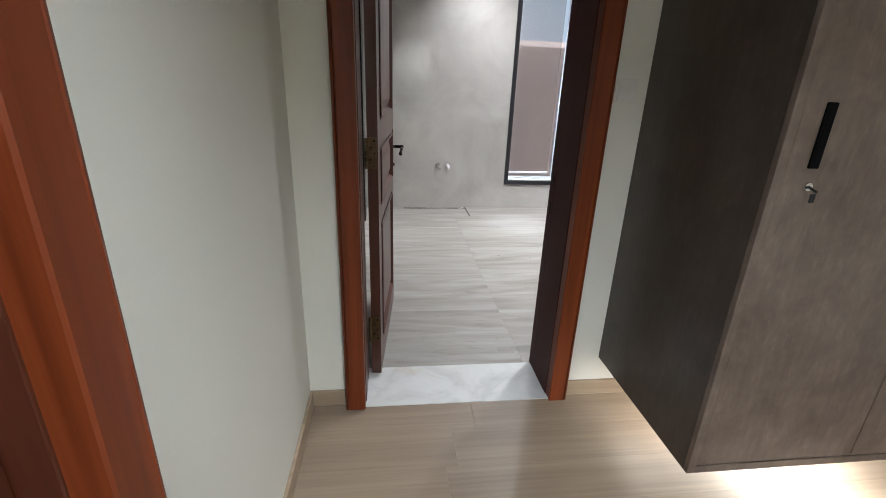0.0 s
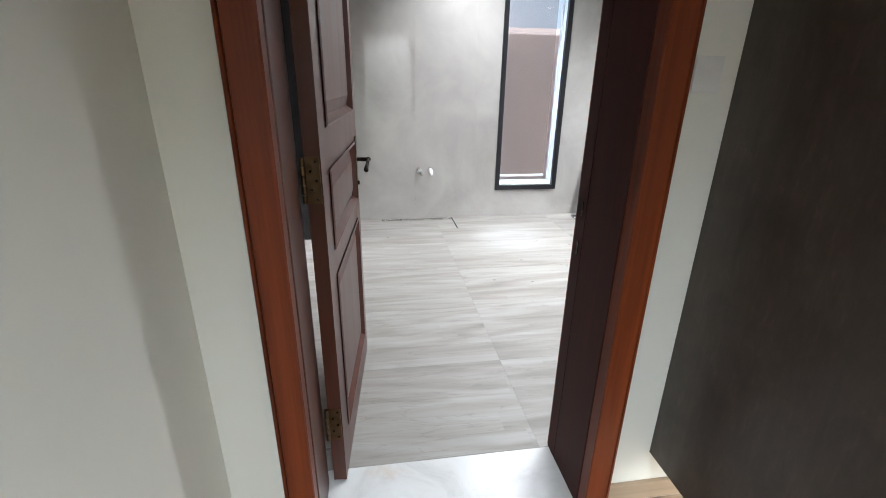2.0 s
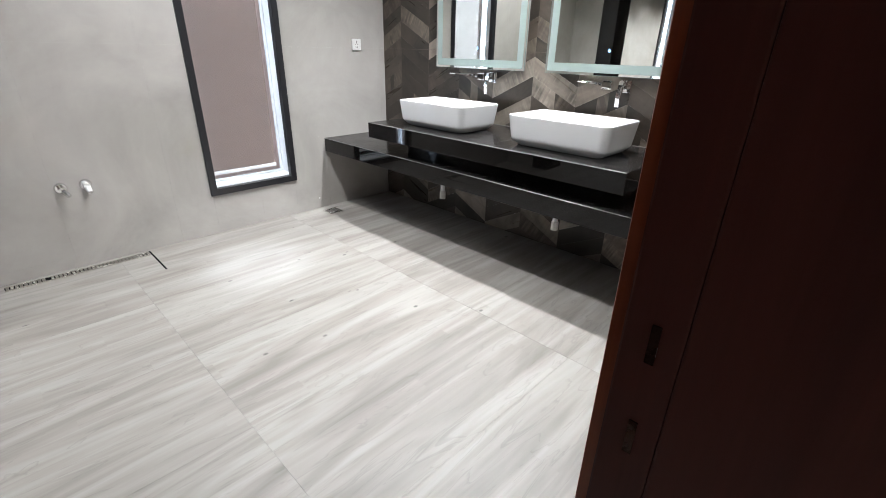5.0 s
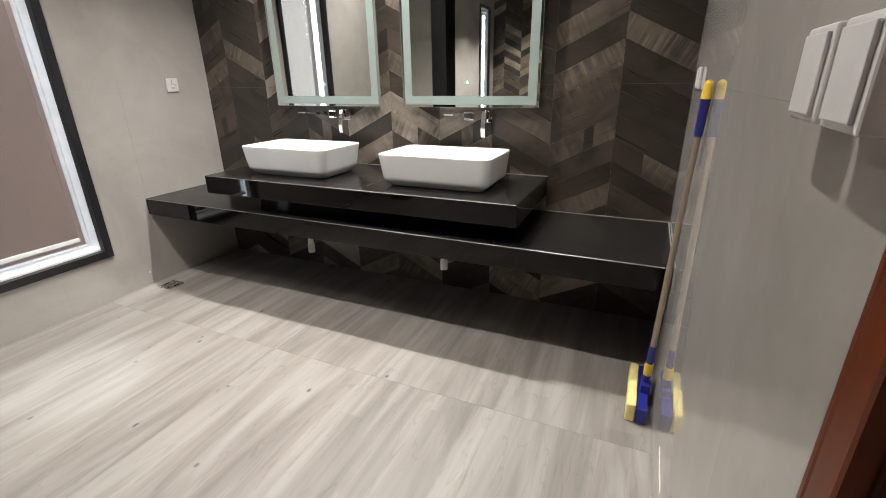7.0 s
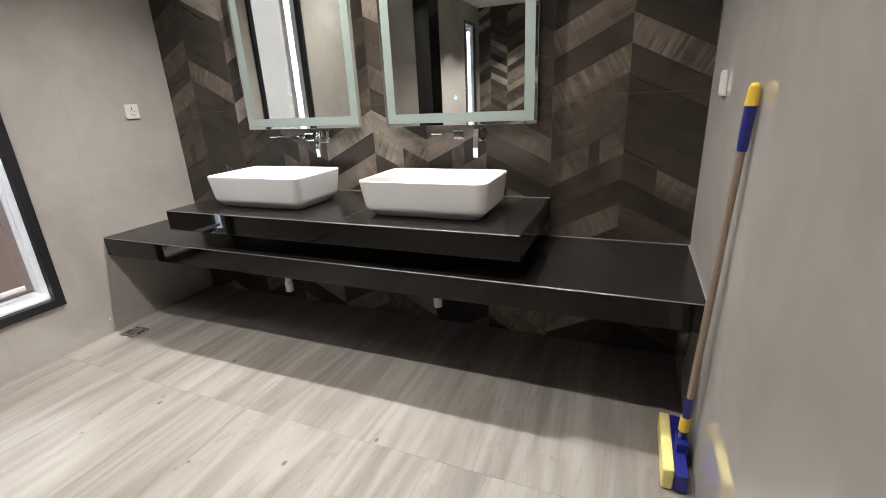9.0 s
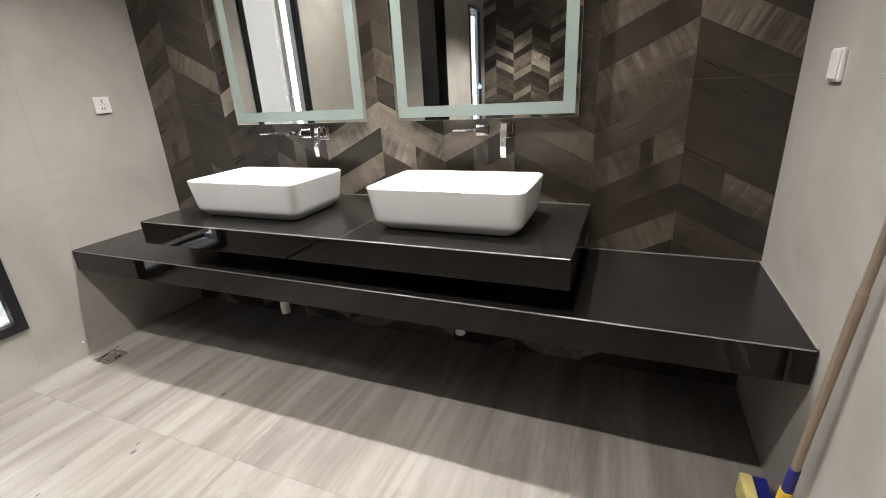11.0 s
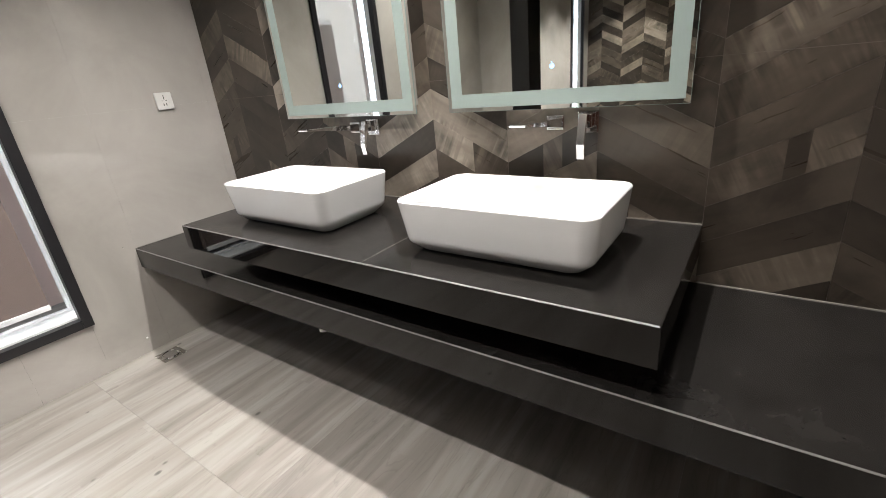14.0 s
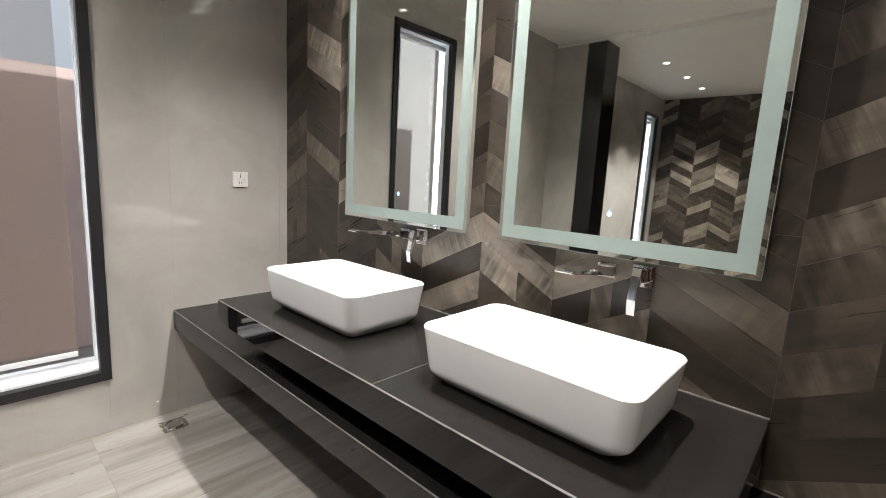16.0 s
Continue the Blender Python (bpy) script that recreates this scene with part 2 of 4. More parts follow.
def m_granite():
    m, n, l, p = mat("black_granite", 0.07)
    v = coords(n, l)
    speck = noise_tex(n, l, v, 420, 2)
    cloud = noise_tex(n, l, v, 5, 4)
    base = ramp(n, l, cloud, [(0.3, (0.0018, 0.0014, 0.0012)), (0.7, (0.0036, 0.0029, 0.0025))])
    base = blend(n, l, 0.6, base, ramp(n, l, speck, [(0.55, grey(1.0)), (0.72, grey(2.2))]), "MULTIPLY")
    # building dust lies on what faces up, and dulls the polish there
    dust = noise_tex(n, l, v, 9, 6, 0.7, 0.8)
    geo = n.new("ShaderNodeNewGeometry")
    sep = n.new("ShaderNodeSeparateXYZ")
    l.new(geo.outputs["Normal"], sep.inputs[0])
    lay = n.new("ShaderNodeMath")
    lay.operation = "MULTIPLY"
    l.new(ramp(n, l, sep.outputs[2], [(0.8, grey(0.0)), (0.98, grey(1.0))]), lay.inputs[0])
    l.new(ramp(n, l, dust, [(0.32, grey(0.5)), (0.66, grey(1.0))]), lay.inputs[1])
    l.new(blend(n, l, lay.outputs[0], base, (0.0142, 0.0130, 0.0120)), p.inputs["Base Color"])
    rough_var(n, l, p, lay.outputs[0], 0.035, 0.24)
    sheen = n.new("ShaderNodeMapRange")
    sheen.inputs["To Min"].default_value, sheen.inputs["To Max"].default_value = 0.34, 0.17
    l.new(lay.outputs[0], sheen.inputs["Value"])
    l.new(sheen.outputs[0], p.inputs["Specular IOR Level"])
    return m


def m_marble():
    m, n, l, p = mat("white_marble", 0.22)
    v = coords(n, l)
    cloud = noise_tex(n, l, v, 4.5, 6, 0.6, 1.2)
    stain = noise_tex(n, l, v, 2.4, 5, 0.6, 0.5)
    base = ramp(n, l, cloud, [(0.3, (0.46, 0.455, 0.44)), (0.5, (0.56, 0.555, 0.54)), (0.7, (0.61, 0.605, 0.59))])
    l.new(blend(n, l, ramp(n, l, stain, [(0.6, grey(0.0)), (0.74, grey(0.6))]), base, (0.5, 0.36, 0.22)), p.inputs["Base Color"])
    rough_var(n, l, p, cloud, 0.16, 0.3)
    return m


def m_laminate(name, a, b, rough=0.35):
    """Cabinet board with a cloudy, brushed concrete decor."""
    m, n, l, p = mat(name, rough)
    v = coords(n, l)
    cloud = noise_tex(n, l, v, 6, 6, 0.65, 0.5)
    brush = noise_tex(n, l, coords(n, l, (30, 30, 3)), 1.0, 4, 0.6, 0.4)
    base = ramp(n, l, cloud, [(0.3, a), (0.7, b)])
    fleck = noise_tex(n, l, coords(n, l, (55, 55, 16)), 1.0, 5, 0.7, 0.3)
    base = blend(n, l, 1.0, base, ramp(n, l, fleck, [(0.40, grey(0.9)), (0.56, grey(1.0)), (0.70, grey(1.28))]), "MULTIPLY")
    l.new(blend(n, l, 0.5, base, ramp(n, l, brush, [(0.3, grey(0.75)), (0.7, grey(1.2))]), "MULTIPLY"), p.inputs["Base Color"])
    rough_var(n, l, p, cloud, rough - 0.05, rough + 0.12)
    return m


def m_blind():
    """Woven sunscreen cloth: it scatters light through and leaves a little open."""
    m, n, l, p = mat("sunscreen_cloth", 0.8)
    out = n["Material Output"]
    v = coords(n, l)
    weave = noise_tex(n, l, coords(n, l, (700, 700, 90)), 1.0, 2)
    slub = noise_tex(n, l, coords(n, l, (22, 22, 1.0)), 1.0, 3)
    col = blend(n, l, 0.5, ramp(n, l, weave, [(0.35, (0.250, 0.186, 0.156)), (0.65, (0.345, 0.268, 0.230))]), ramp(n, l, slub, [(0.35, grey(0.88)), (0.65, grey(1.0))]), "MULTIPLY")
    dif, tra, opn = n.new("ShaderNodeBsdfDiffuse"), n.new("ShaderNodeBsdfTranslucent"), n.new("ShaderNodeBsdfTransparent")
    l.new(col, dif.inputs["Color"])
    l.new(col, tra.inputs["Color"])
    m1, m2 = n.new("ShaderNodeMixShader"), n.new("ShaderNodeMixShader")
    m1.inputs[0].default_value, m2.inputs[0].default_value = 0.25, 0.56
    l.new(dif.outputs[0], m1.inputs[1])
    l.new(tra.outputs[0], m1.inputs[2])
    l.new(m1.outputs[0], m2.inputs[1])
    l.new(opn.outputs[0], m2.inputs[2])
    l.new(m2.outputs[0], out.inputs["Surface"])
    return m


def m_glass():
    m, n, l, p = mat("window_glass", 0.02)
    p.inputs["Base Color"].default_value = (0.95, 0.98, 0.97, 1)
    p.inputs["Transmission Weight"].default_value, p.inputs["IOR"].default_value = 1.0, 1.1
    return m


def m_mirror():
    m, n, l, p = mat("mirror_silver", 0.015, 1.0)
    p.inputs["Base Color"].default_value = (0.86, 0.88, 0.85, 1)
    return m


def m_glow(name, c, strength):
    m, n, l, p = mat(name, 0.4)
    p.inputs["Base Color"].default_value = (*c, 1)
    p.inputs["Emission Color"].default_value, p.inputs["Emission Strength"].default_value = (*c, 1), strength
    return m


PAINT = m_paint("hall_wall_paint", (0.70, 0.694, 0.628))
CEILING = m_paint("ceiling_paint", (0.82, 0.80, 0.77))
WTILE, FTILE, CHEV = m_wall_tile(), m_floor_tile(), m_chevron()
GROUT = m_plain("grey_grout", (0.52, 0.49, 0.45), 0.6)
DGROUT = m_plain("dark_grout", (0.06, 0.052, 0.045), 0.7)
LAM_FLOOR = m_wood("oak_laminate", (0.222, 0.166, 0.116), (0.300, 0.228, 0.163), 0, 0.36, 0.4, 0.0, 9.0)
SKIRT = m_wood("oak_skirting", (0.27, 0.205, 0.14), (0.38, 0.29, 0.2), 0, 0.4, 0.5)
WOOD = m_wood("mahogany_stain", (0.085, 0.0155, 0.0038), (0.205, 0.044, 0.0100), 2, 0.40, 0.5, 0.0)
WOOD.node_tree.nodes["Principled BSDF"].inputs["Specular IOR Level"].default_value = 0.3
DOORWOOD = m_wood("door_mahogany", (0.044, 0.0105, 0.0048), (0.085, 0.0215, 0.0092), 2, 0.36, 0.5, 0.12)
# same mahogany for the jambs, darkened: the opening's shade is in the colour
JAMB_SHADED = m_wood("mahogany_shade_dark", (0.036, 0.0105, 0.0085), (0.060, 0.0175, 0.0130), 2, 0.55, 0.5, 0.0)
JAMB_SHADED.node_tree.nodes["Principled BSDF"].inputs["Specular IOR Level"].default_value = 0.15
GRANITE, MARBLE = m_granite(), m_marble()
CERAMIC = m_plain("white_glazed_ceramic", (0.66, 0.66, 0.655), 0.08, 0, 0.01)
CHROME = m_plain("chrome", (0.80, 0.80, 0.80), 0.06, 1.0, 0.02)
STEEL = m_plain("brushed_steel", (0.68, 0.66, 0.62), 0.25, 1.0)
BRASS = m_plain("aged_brass", (0.12, 0.08, 0.042), 0.38, 1.0, 0.25)
BRONZE = m_plain("dark_bronze", (0.045, 0.032, 0.025), 0.25, 0.9, 0.2)
BLACK = m_plain("black_powder_coat", (0.012, 0.012, 0.014), 0.35)
BLACKSTONE = m_plain("black_polished_stone", (0.009, 0.009, 0.010), 0.12)
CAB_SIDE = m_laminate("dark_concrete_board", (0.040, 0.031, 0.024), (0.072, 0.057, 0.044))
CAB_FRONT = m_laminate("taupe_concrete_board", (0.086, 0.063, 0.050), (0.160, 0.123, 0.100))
CLOTH, GLASS, MIRROR = m_blind(), m_glass(), m_mirror()
FROST = m_plain("frosted_mirror_band", (0.30, 0.365, 0.34), 0.42, 0.25, 0.03)
EDGE = m_plain("polished_glass_edge", (0.30, 0.37, 0.345), 0.15, 0.3)
WHITE = m_plain("white_plastic", (0.66, 0.65, 0.63), 0.3)
SLOT = m_plain("socket_slot", (0.005, 0.005, 0.005), 0.9)
SLOT.node_tree.nodes["Principled BSDF"].inputs["Specular IOR Level"].default_value = 0.02
UPVC = m_plain("white_window_reveal", (0.80, 0.81, 0.82), 0.35)
BLUE = m_plain("blue_plastic", (0.012, 0.016, 0.17), 0.35)
YELLOW = m_plain("yellow_plastic", (0.72, 0.50, 0.05), 0.4)
POLE = m_plain("tan_lacquered_tube", (0.30, 0.235, 0.18), 0.32, 0.35, 0.04)
SPONGE = m_plain("pale_yellow_sponge", (0.72, 0.62, 0.24), 0.9, 0, 0.15)
ARRIS_GLINT = m_plain("arris_highlight", (0.13, 0.125, 0.12), 0.3, 0.2, 0.3)
SILICONE = m_plain("pale_silicone", (0.22, 0.205, 0.185), 0.4)
LAMPGLOW = m_glow("lit_lamp_lens", (1.0, 0.95, 0.86), 14.0)
TOUCH = m_glow("blue_touch_light", (0.35, 0.6, 1.0), 1.6)
STRIPGLOW = m_glow("lit_strip", (1.0, 0.93, 0.8), 6.0)
YARD_WALL = m_paint("yard_wall_render", (0.78, 0.63, 0.58), 0.8)
HOUSE_WALL = m_paint("white_house_render", (0.78, 0.80, 0.83), 0.8)
HAZE = m_glow("hazy_sky", (0.84, 0.91, 1.0), 0.8)
HAZE.node_tree.nodes["Principled BSDF"].inputs["Base Color"].default_value = (0, 0, 0, 1)
YARD = m_plain("yard_concrete", (0.35, 0.34, 0.32), 0.85, 0, 0.2)

# ---- mesh helpers ----


def boxes(bm, *list_of):
    """Axis-aligned boxes (x0, x1, y0, y1, z0, z1) added to a bmesh."""
    for x0, x1, y0, y1, z0, z1 in list_of:
        m = Matrix.Translation(((x0 + x1) / 2, (y0 + y1) / 2, (z0 + z1) / 2)) @ Matrix.Diagonal((x1 - x0, y1 - y0, z1 - z0, 1))
        bmesh.ops.create_cube(bm, size=1, matrix=m)
    return bm


def cyl(bm, p0, p1, r0, r1=None, seg=20):
    p0, p1 = Vector(p0), Vector(p1)
    d = p1 - p0
    m = Matrix.Translation((p0 + p1) / 2) @ d.to_track_quat("Z", "Y").to_matrix().to_4x4()
    bmesh.ops.create_cone(bm, cap_ends=True, segments=seg, radius1=r0, radius2=r0 if r1 is None else r1, depth=d.length, matrix=m)
    return bm


def bevelled(bm, w, seg=2):
    bmesh.ops.bevel(bm, geom=bm.edges[:], offset=w, segments=seg, affect="EDGES", profile=0.6, clamp_overlap=True)
    return bm


def rounded(bm, cx, cy, z, lx, ly, r, seg=6):
    """A ring of vertices: a rectangle with rounded corners at height z."""
    ring = []
    for sx, sy, a0 in ((1, 1, 0), (-1, 1, 90), (-1, -1, 180), (1, -1, 270)):
        for i in range(seg + 1):
            a = radians(a0 + 90 * i / seg)
            ring.append(bm.verts.new((cx + sx * (lx / 2 - r) + r * math.cos(a), cy + sy * (ly / 2 - r) + r * math.sin(a), z)))
    return ring


def skin(bm, rings, cap_first=True, cap_last=True):
    for a, b in zip(rings, rings[1:]):
        k = len(a)
        for i in range(k):
            bm.faces.new((a[i], a[(i + 1) % k], b[(i + 1) % k], b[i]))
    if cap_first:
        bm.faces.new(list(reversed(rings[0])))
    if cap_last:
        bm.faces.new(rings[-1])
    return bm


def mesh_of(name, bm, material, smooth=False):
    bmesh.ops.recalc_face_normals(bm, faces=bm.faces[:])
    me = bpy.data.meshes.new(name)
    bm.to_mesh(me)
    bm.free()
    me.materials.append(material)
    if smooth:
        for f in me.polygons:
            f.use_smooth = True
        me.set_sharp_from_angle(angle=radians(35))
    return me


def thing(name, bm, material, label, category="", group="", kind="", smooth=False):
    ob = new(name, mesh_of(name, bm, material, smooth) if bm is not None else None)
    return tagged(ob, label, category, group, kind)


def part(name, bm, material, parent, label="", smooth=False):
    ob = new(name, mesh_of(name, bm, material, smooth))
    ob.parent = parent
    return tagged(ob, label) if label else ob


def B(*a):
    return boxes(bmesh.new(), *a)


def structure(name, bm, material, label):
    return thing(name, bm, material, label, kind="structure")


# ---- plan ----
X0, X1 = -3.73, 3.20          # bathroom, chevron walls at both ends
Y0, Y1 = 2.41, 5.60           # bathroom, door wall to window wall
HY = 2.15                     # hall face of the door wall
HX = -0.12                    # hall's side wall
DX0, DX1 = 0.131, 0.983       # clear door opening
DOOR_H = 2.08
WIN = (1.60, 2.24, 0.295, 2.475)      # wall opening of the bathroom window
WIN2 = (-3.47, -2.89, 0.40, 2.54)     # narrow window in the bay
T = 0.010                     # tile thickness

# ---- setting ----
structure("floor", B((X0 - 0.2, X1 + 0.2, Y0 - 0.02, Y1 + 0.2, -0.15, -0.012)), GROUT, "grey grout bed under the bathroom floor tiles")
structure("floor_hall", B((HX - 0.3, 3.2, -2.2, Y0 - 0.021, -0.15, -0.012)), GROUT, "bed under the oak laminate of the hall")
structure("threshold", bevelled(B((DX0 - 0.03, DX1 + 0.03, 2.112, Y0 - 0.004, -0.0115, 0.004)), 0.003), MARBLE, "white marble door threshold with brown stains")
# door wall with its opening
structure("wall_door", B((X0 - 0.2, DX0 - 0.035, HY, Y0 - T, -0.1, 3.0), (DX1 + 0.035, X1 + 0.2, HY, Y0 - T, -0.1, 3.0), (DX0 - 0.035, DX1 + 0.035, HY, Y0 - T, DOOR_H + 0.035, 3.0)), PAINT, "off-white painted wall with the bathroom door opening")
# window wall with two openings
wy0, wy1 = Y1 + T, Y1 + 0.22
structure("wall_window", B((X0 - 0.2, WIN2[0], wy0, wy1, -0.1, 3.0), (WIN2[1], WIN[0], wy0, wy1, -0.1, 3.0), (WIN[1], X1 + 0.2, wy0, wy1, -0.1, 3.0),
          (WIN[0], WIN[1], wy0, wy1, -0.1, WIN[2]), (WIN[0], WIN[1], wy0, wy1, WIN[3], 3.0),
          (WIN2[0], WIN2[1], wy0, wy1, -0.1, WIN2[2]), (WIN2[0], WIN2[1], wy0, wy1, WIN2[3], 3.0)), GROUT, "masonry behind the concrete-look wall tiles")
wall_v = structure("wall_vanity", B((X1 + T, X1 + 0.2, Y0 - 0.2, Y1 + 0.22, -0.1, 3.0)), DGROUT, "wall clad in dark chevron wood-look tiles")
wall_far = structure("wall_far", B((X0 - 0.2, X0 - T, Y0 - 0.2, Y1 + 0.22, -0.1, 3.0)), DGROUT, "end wall clad in dark chevron wood-look tiles")
structure("ceiling", B((X0 - 0.2, X1 + 0.2, Y0 - 0.2, Y1 + 0.22, CEIL, CEIL + 0.1), (-0.36, -0.06, Y0, Y1, CEIL - 0.05, CEIL)), CEILING, "plain white bathroom ceiling with a shallow beam")
structure("ceiling_hall", B((HX - 0.3, 3.3, -2.3, HY + 0.02, HALL_CEIL, HALL_CEIL + 0.1)), CEILING, "plain white hall ceiling")
# hall walls
LD0, LD1 = -0.02, 0.842         # side door opening along y
structure("wall_hall_side", B((HX - 0.16, HX, LD1 + 0.034, HY, -0.1, 2.9), (HX - 0.16, HX, -2.3, LD0 - 0.034, -0.1, 2.9), (HX - 0.16, HX, LD0 - 0.034, LD1 + 0.034, 2.084, 2.9)), PAINT, "off-white painted hall wall")
structure("wall_hall_back", B((HX - 0.3, 3.3, -2.4, -2.2, -0.1, 2.9)), PAINT, "off-white painted hall wall behind")
structure("wall_hall_end", B((3.1, 3.3, -2.2, HY, -0.1, 2.9)), PAINT, "off-white painted hall end wall")

# stub wall with its black stone end
structure("wall_stub", B((-0.30, -0.03, 5.22, Y1 - 0.002, 0.0, CEIL - 0.05)), WTILE, "short concrete-look tiled stub wall")
structure("wall_stub_end", bevelled(B((-0.32, -0.015, 5.02, 5.22, 0.0, CEIL - 0.052)), 0.004), BLACKSTONE, "polished black stone end of the stub wall")

# skirting of the hall
structure("baseboard", B((DX1 + 0.075, 3.09, HY - 0.014, HY - 0.001, 0.0, 0.075), (HX + 0.014, DX0 - 0.095, HY - 0.014, HY - 0.001, 0.0, 0.075)), SKIRT, "oak-coloured hall skirting along the door wall")
structure("baseboard_side", B((HX + 0.001, HX + 0.014, LD1 + 0.082, HY - 0.001, 0.0, 0.075)), SKIRT, "oak-coloured hall skirting along the side wall")


def frame_board(name, prof, z0, z1, parent, place):
    """An upright moulding: a profile in plan, raised from z0 to z1."""
    bm = bmesh.new()
    lo = [bm.verts.new((x, y, z0)) for x, y in prof]
    hi = [bm.verts.new((x, y, z1)) for x, y in prof]
    skin(bm, [lo, hi])
    ob = part(name, bm, WOOD, parent)
    ob.matrix_basis = place
    return ob


def casing_profile(w, d):
    """Plan of a casing: w wide along x from the opening outwards, d proud along -y."""
    return [(0, 0), (0, -d * 0.88), (0.003, -d * 0.96), (w - 0.016, -d * 0.97), (w - 0.0135, -d * 0.86), (w - 0.010, -d * 0.95), (w - 0.003, -d * 0.92), (w, -d * 0.8), (w, 0)]


def flip(prof):
    return [(-x, y) for x, y in prof]


def door_frame(name, label, w, place, width, height, depth, far_jamb=JAMB_SHADED):
    """Jambs, head and casings round an opening: local x across, y into the wall."""
    root = tagged(new(name), label, kind="structure")
    root.matrix_basis = place
    frame_board("casing", flip(casing_profile(w, 0.055)), 0, height + w, root, pose(-0.004, 0, 0))
    frame_board("casing", casing_profile(w, 0.055), 0, height + w, root, pose(width + 0.004, 0, 0))
    part("head_casing", bevelled(B((-0.004, width + 0.004, -0.04, 0, height, height + w)), 0.004), WOOD, root)
    # near jamb in the lighter door stain, far jamb with shade in its colour
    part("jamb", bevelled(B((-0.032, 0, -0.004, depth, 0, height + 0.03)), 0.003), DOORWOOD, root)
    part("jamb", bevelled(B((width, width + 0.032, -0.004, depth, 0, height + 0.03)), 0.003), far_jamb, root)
    part("head_jamb", B((0, width, -0.004, depth, height, height + 0.03)), WOOD, root)
    return root


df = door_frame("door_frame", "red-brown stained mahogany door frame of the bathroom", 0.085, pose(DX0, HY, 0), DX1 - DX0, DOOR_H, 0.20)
part("jamb", bevelled(B((DX1 - DX0, DX1 - DX0 + 0.032, 0.2, Y0 - HY + 0.004, 0, DOOR_H + 0.03)), 0.003), JAMB_SHADED, df)
# inner casings
frame_board("casing", [(x, -y) for x, y in casing_profile(0.05, 0.022)], 0, DOOR_H + 0.08, df, pose(DX1 - DX0 + 0.006, Y0 - HY, 0))
frame_board("casing", [(-x, -y) for x, y in casing_profile(0.08, 0.03)], 0, DOOR_H + 0.08, df, pose(-0.034, Y0 - HY, 0))
for z0 in (0.84, 0.97):
    part("strike_slot", B((DX1 - DX0 - 0.002, DX1 - DX0 + 0.001, 0.224, 0.234, z0 + 0.004, z0 + 0.052)), BRONZE, df, "dark latch slot in the jamb")


def panel_leaf(name, label, width, height, thick, material):
    """A panelled door leaf: local x along its width from the hinge, y through its thickness, with raised fields and sloped mouldings."""
    root = tagged(new(name), label, kind="structure")
    stile, mid = 0.105, width / 2
    rows = [(0.16, 0.78), (0.86, 1.12), (1.24, height - 0.14)]
    bm = bmesh.new()
    boxes(bm, (0, stile, 0, thick, 0.012, height), (width - stile, width, 0, thick, 0.012, height))
    edges = [0.012] + [v for r in rows for v in r] + [height]
    for z0, z1 in zip(edges[::2], edges[1::2]):
        boxes(bm, (stile, width - stile, 0, thick, z0, z1))
    part("leaf_frame", bm, material, root)
    for z0, z1 in rows:
        x0, x1 = stile, width - stile
        bm = bmesh.new()
        for side in (0, 1):
            f = (lambda d: d) if side == 0 else (lambda d: thick - d)
            rings = []
            for inset, depth in ((0.0, -0.004), (0.010, -0.007), (0.018, 0.004), (0.028, 0.016), (0.034, 0.016), (0.065, 0.006), (0.070, 0.004)):
                rings.append([bm.verts.new((x, f(depth), z)) for x, z in ((x0 + inset, z0 + inset), (x1 - inset, z0 + inset), (x1 - inset, z1 - inset), (x0 + inset, z1 - inset))])
            skin(bm, rings, cap_first=False)
        part("panel", bm, material, root)
    return root


LEAF_T = 0.045
leaf = panel_leaf("door_1", "open panelled mahogany bathroom door, purple-brown sheen", 0.845, 2.06, LEAF_T, DOORWOOD)
LEAF_POSE = pose(0.194, 2.350, 0.0, 0, 0, 90 - 4.6)
leaf.matrix_basis = LEAF_POSE


def lever(bm, side):
    """A cast lever handle with a drop, on its long plate; side -1 is the face towards local -y."""
    y = -0.004 if side < 0 else LEAF_T + 0.004
    s = side
    cyl(bm, (0.785, y, 1.035), (0.785, y + s * 0.05, 1.035), 0.009)
    cyl(bm, (0.785, y + s * 0.05, 1.035), (0.72, y + s * 0.055, 1.03), 0.009, 0.007)
    cyl(bm, (0.72, y + s * 0.055, 1.03), (0.675, y + s * 0.052, 1.012), 0.007, 0.010)
    bmesh.ops.create_uvsphere(bm, u_segments=12, v_segments=8, radius=0.0115, matrix=Matrix.Translation((0.785, y + s * 0.052, 1.035)))
    bmesh.ops.create_uvsphere(bm, u_segments=12, v_segments=8, radius=0.0105, matrix=Matrix.Translation((0.672, y + s * 0.052, 1.010)))
    return bm


for side in (-1, 1):
    y = 0 if side < 0 else LEAF_T
    prof = [(0.0, 0.86), (0.014, 0.865), (0.02, 0.885), (0.013, 0.905), (0.019, 0.93), (0.021, 1.0), (0.019, 1.06), (0.013, 1.085), (0.02, 1.105), (0.012, 1.128), (0.0, 1.135)]
    outline = [(0.785 + u, z) for u, z in prof] + [(0.785 - u, z) for u, z in reversed(prof[1:-1])]
    bm = bmesh.new()
    skin(bm, [[bm.verts.new((u, y, z)) for u, z in outline], [bm.verts.new((u, y + side * 0.006, z)) for u, z in outline]])
    plate = part("handle_plate", bm, BRASS, leaf, "aged brass lever plate")
    part("lever", lever(bmesh.new(), side), BRONZE, plate, "dark bronze lever", smooth=True)
    part("key_cylinder", cyl(bmesh.new(), (0.785, y, 0.93), (0.785, y + side * 0.014, 0.93), 0.009), BRONZE, plate)
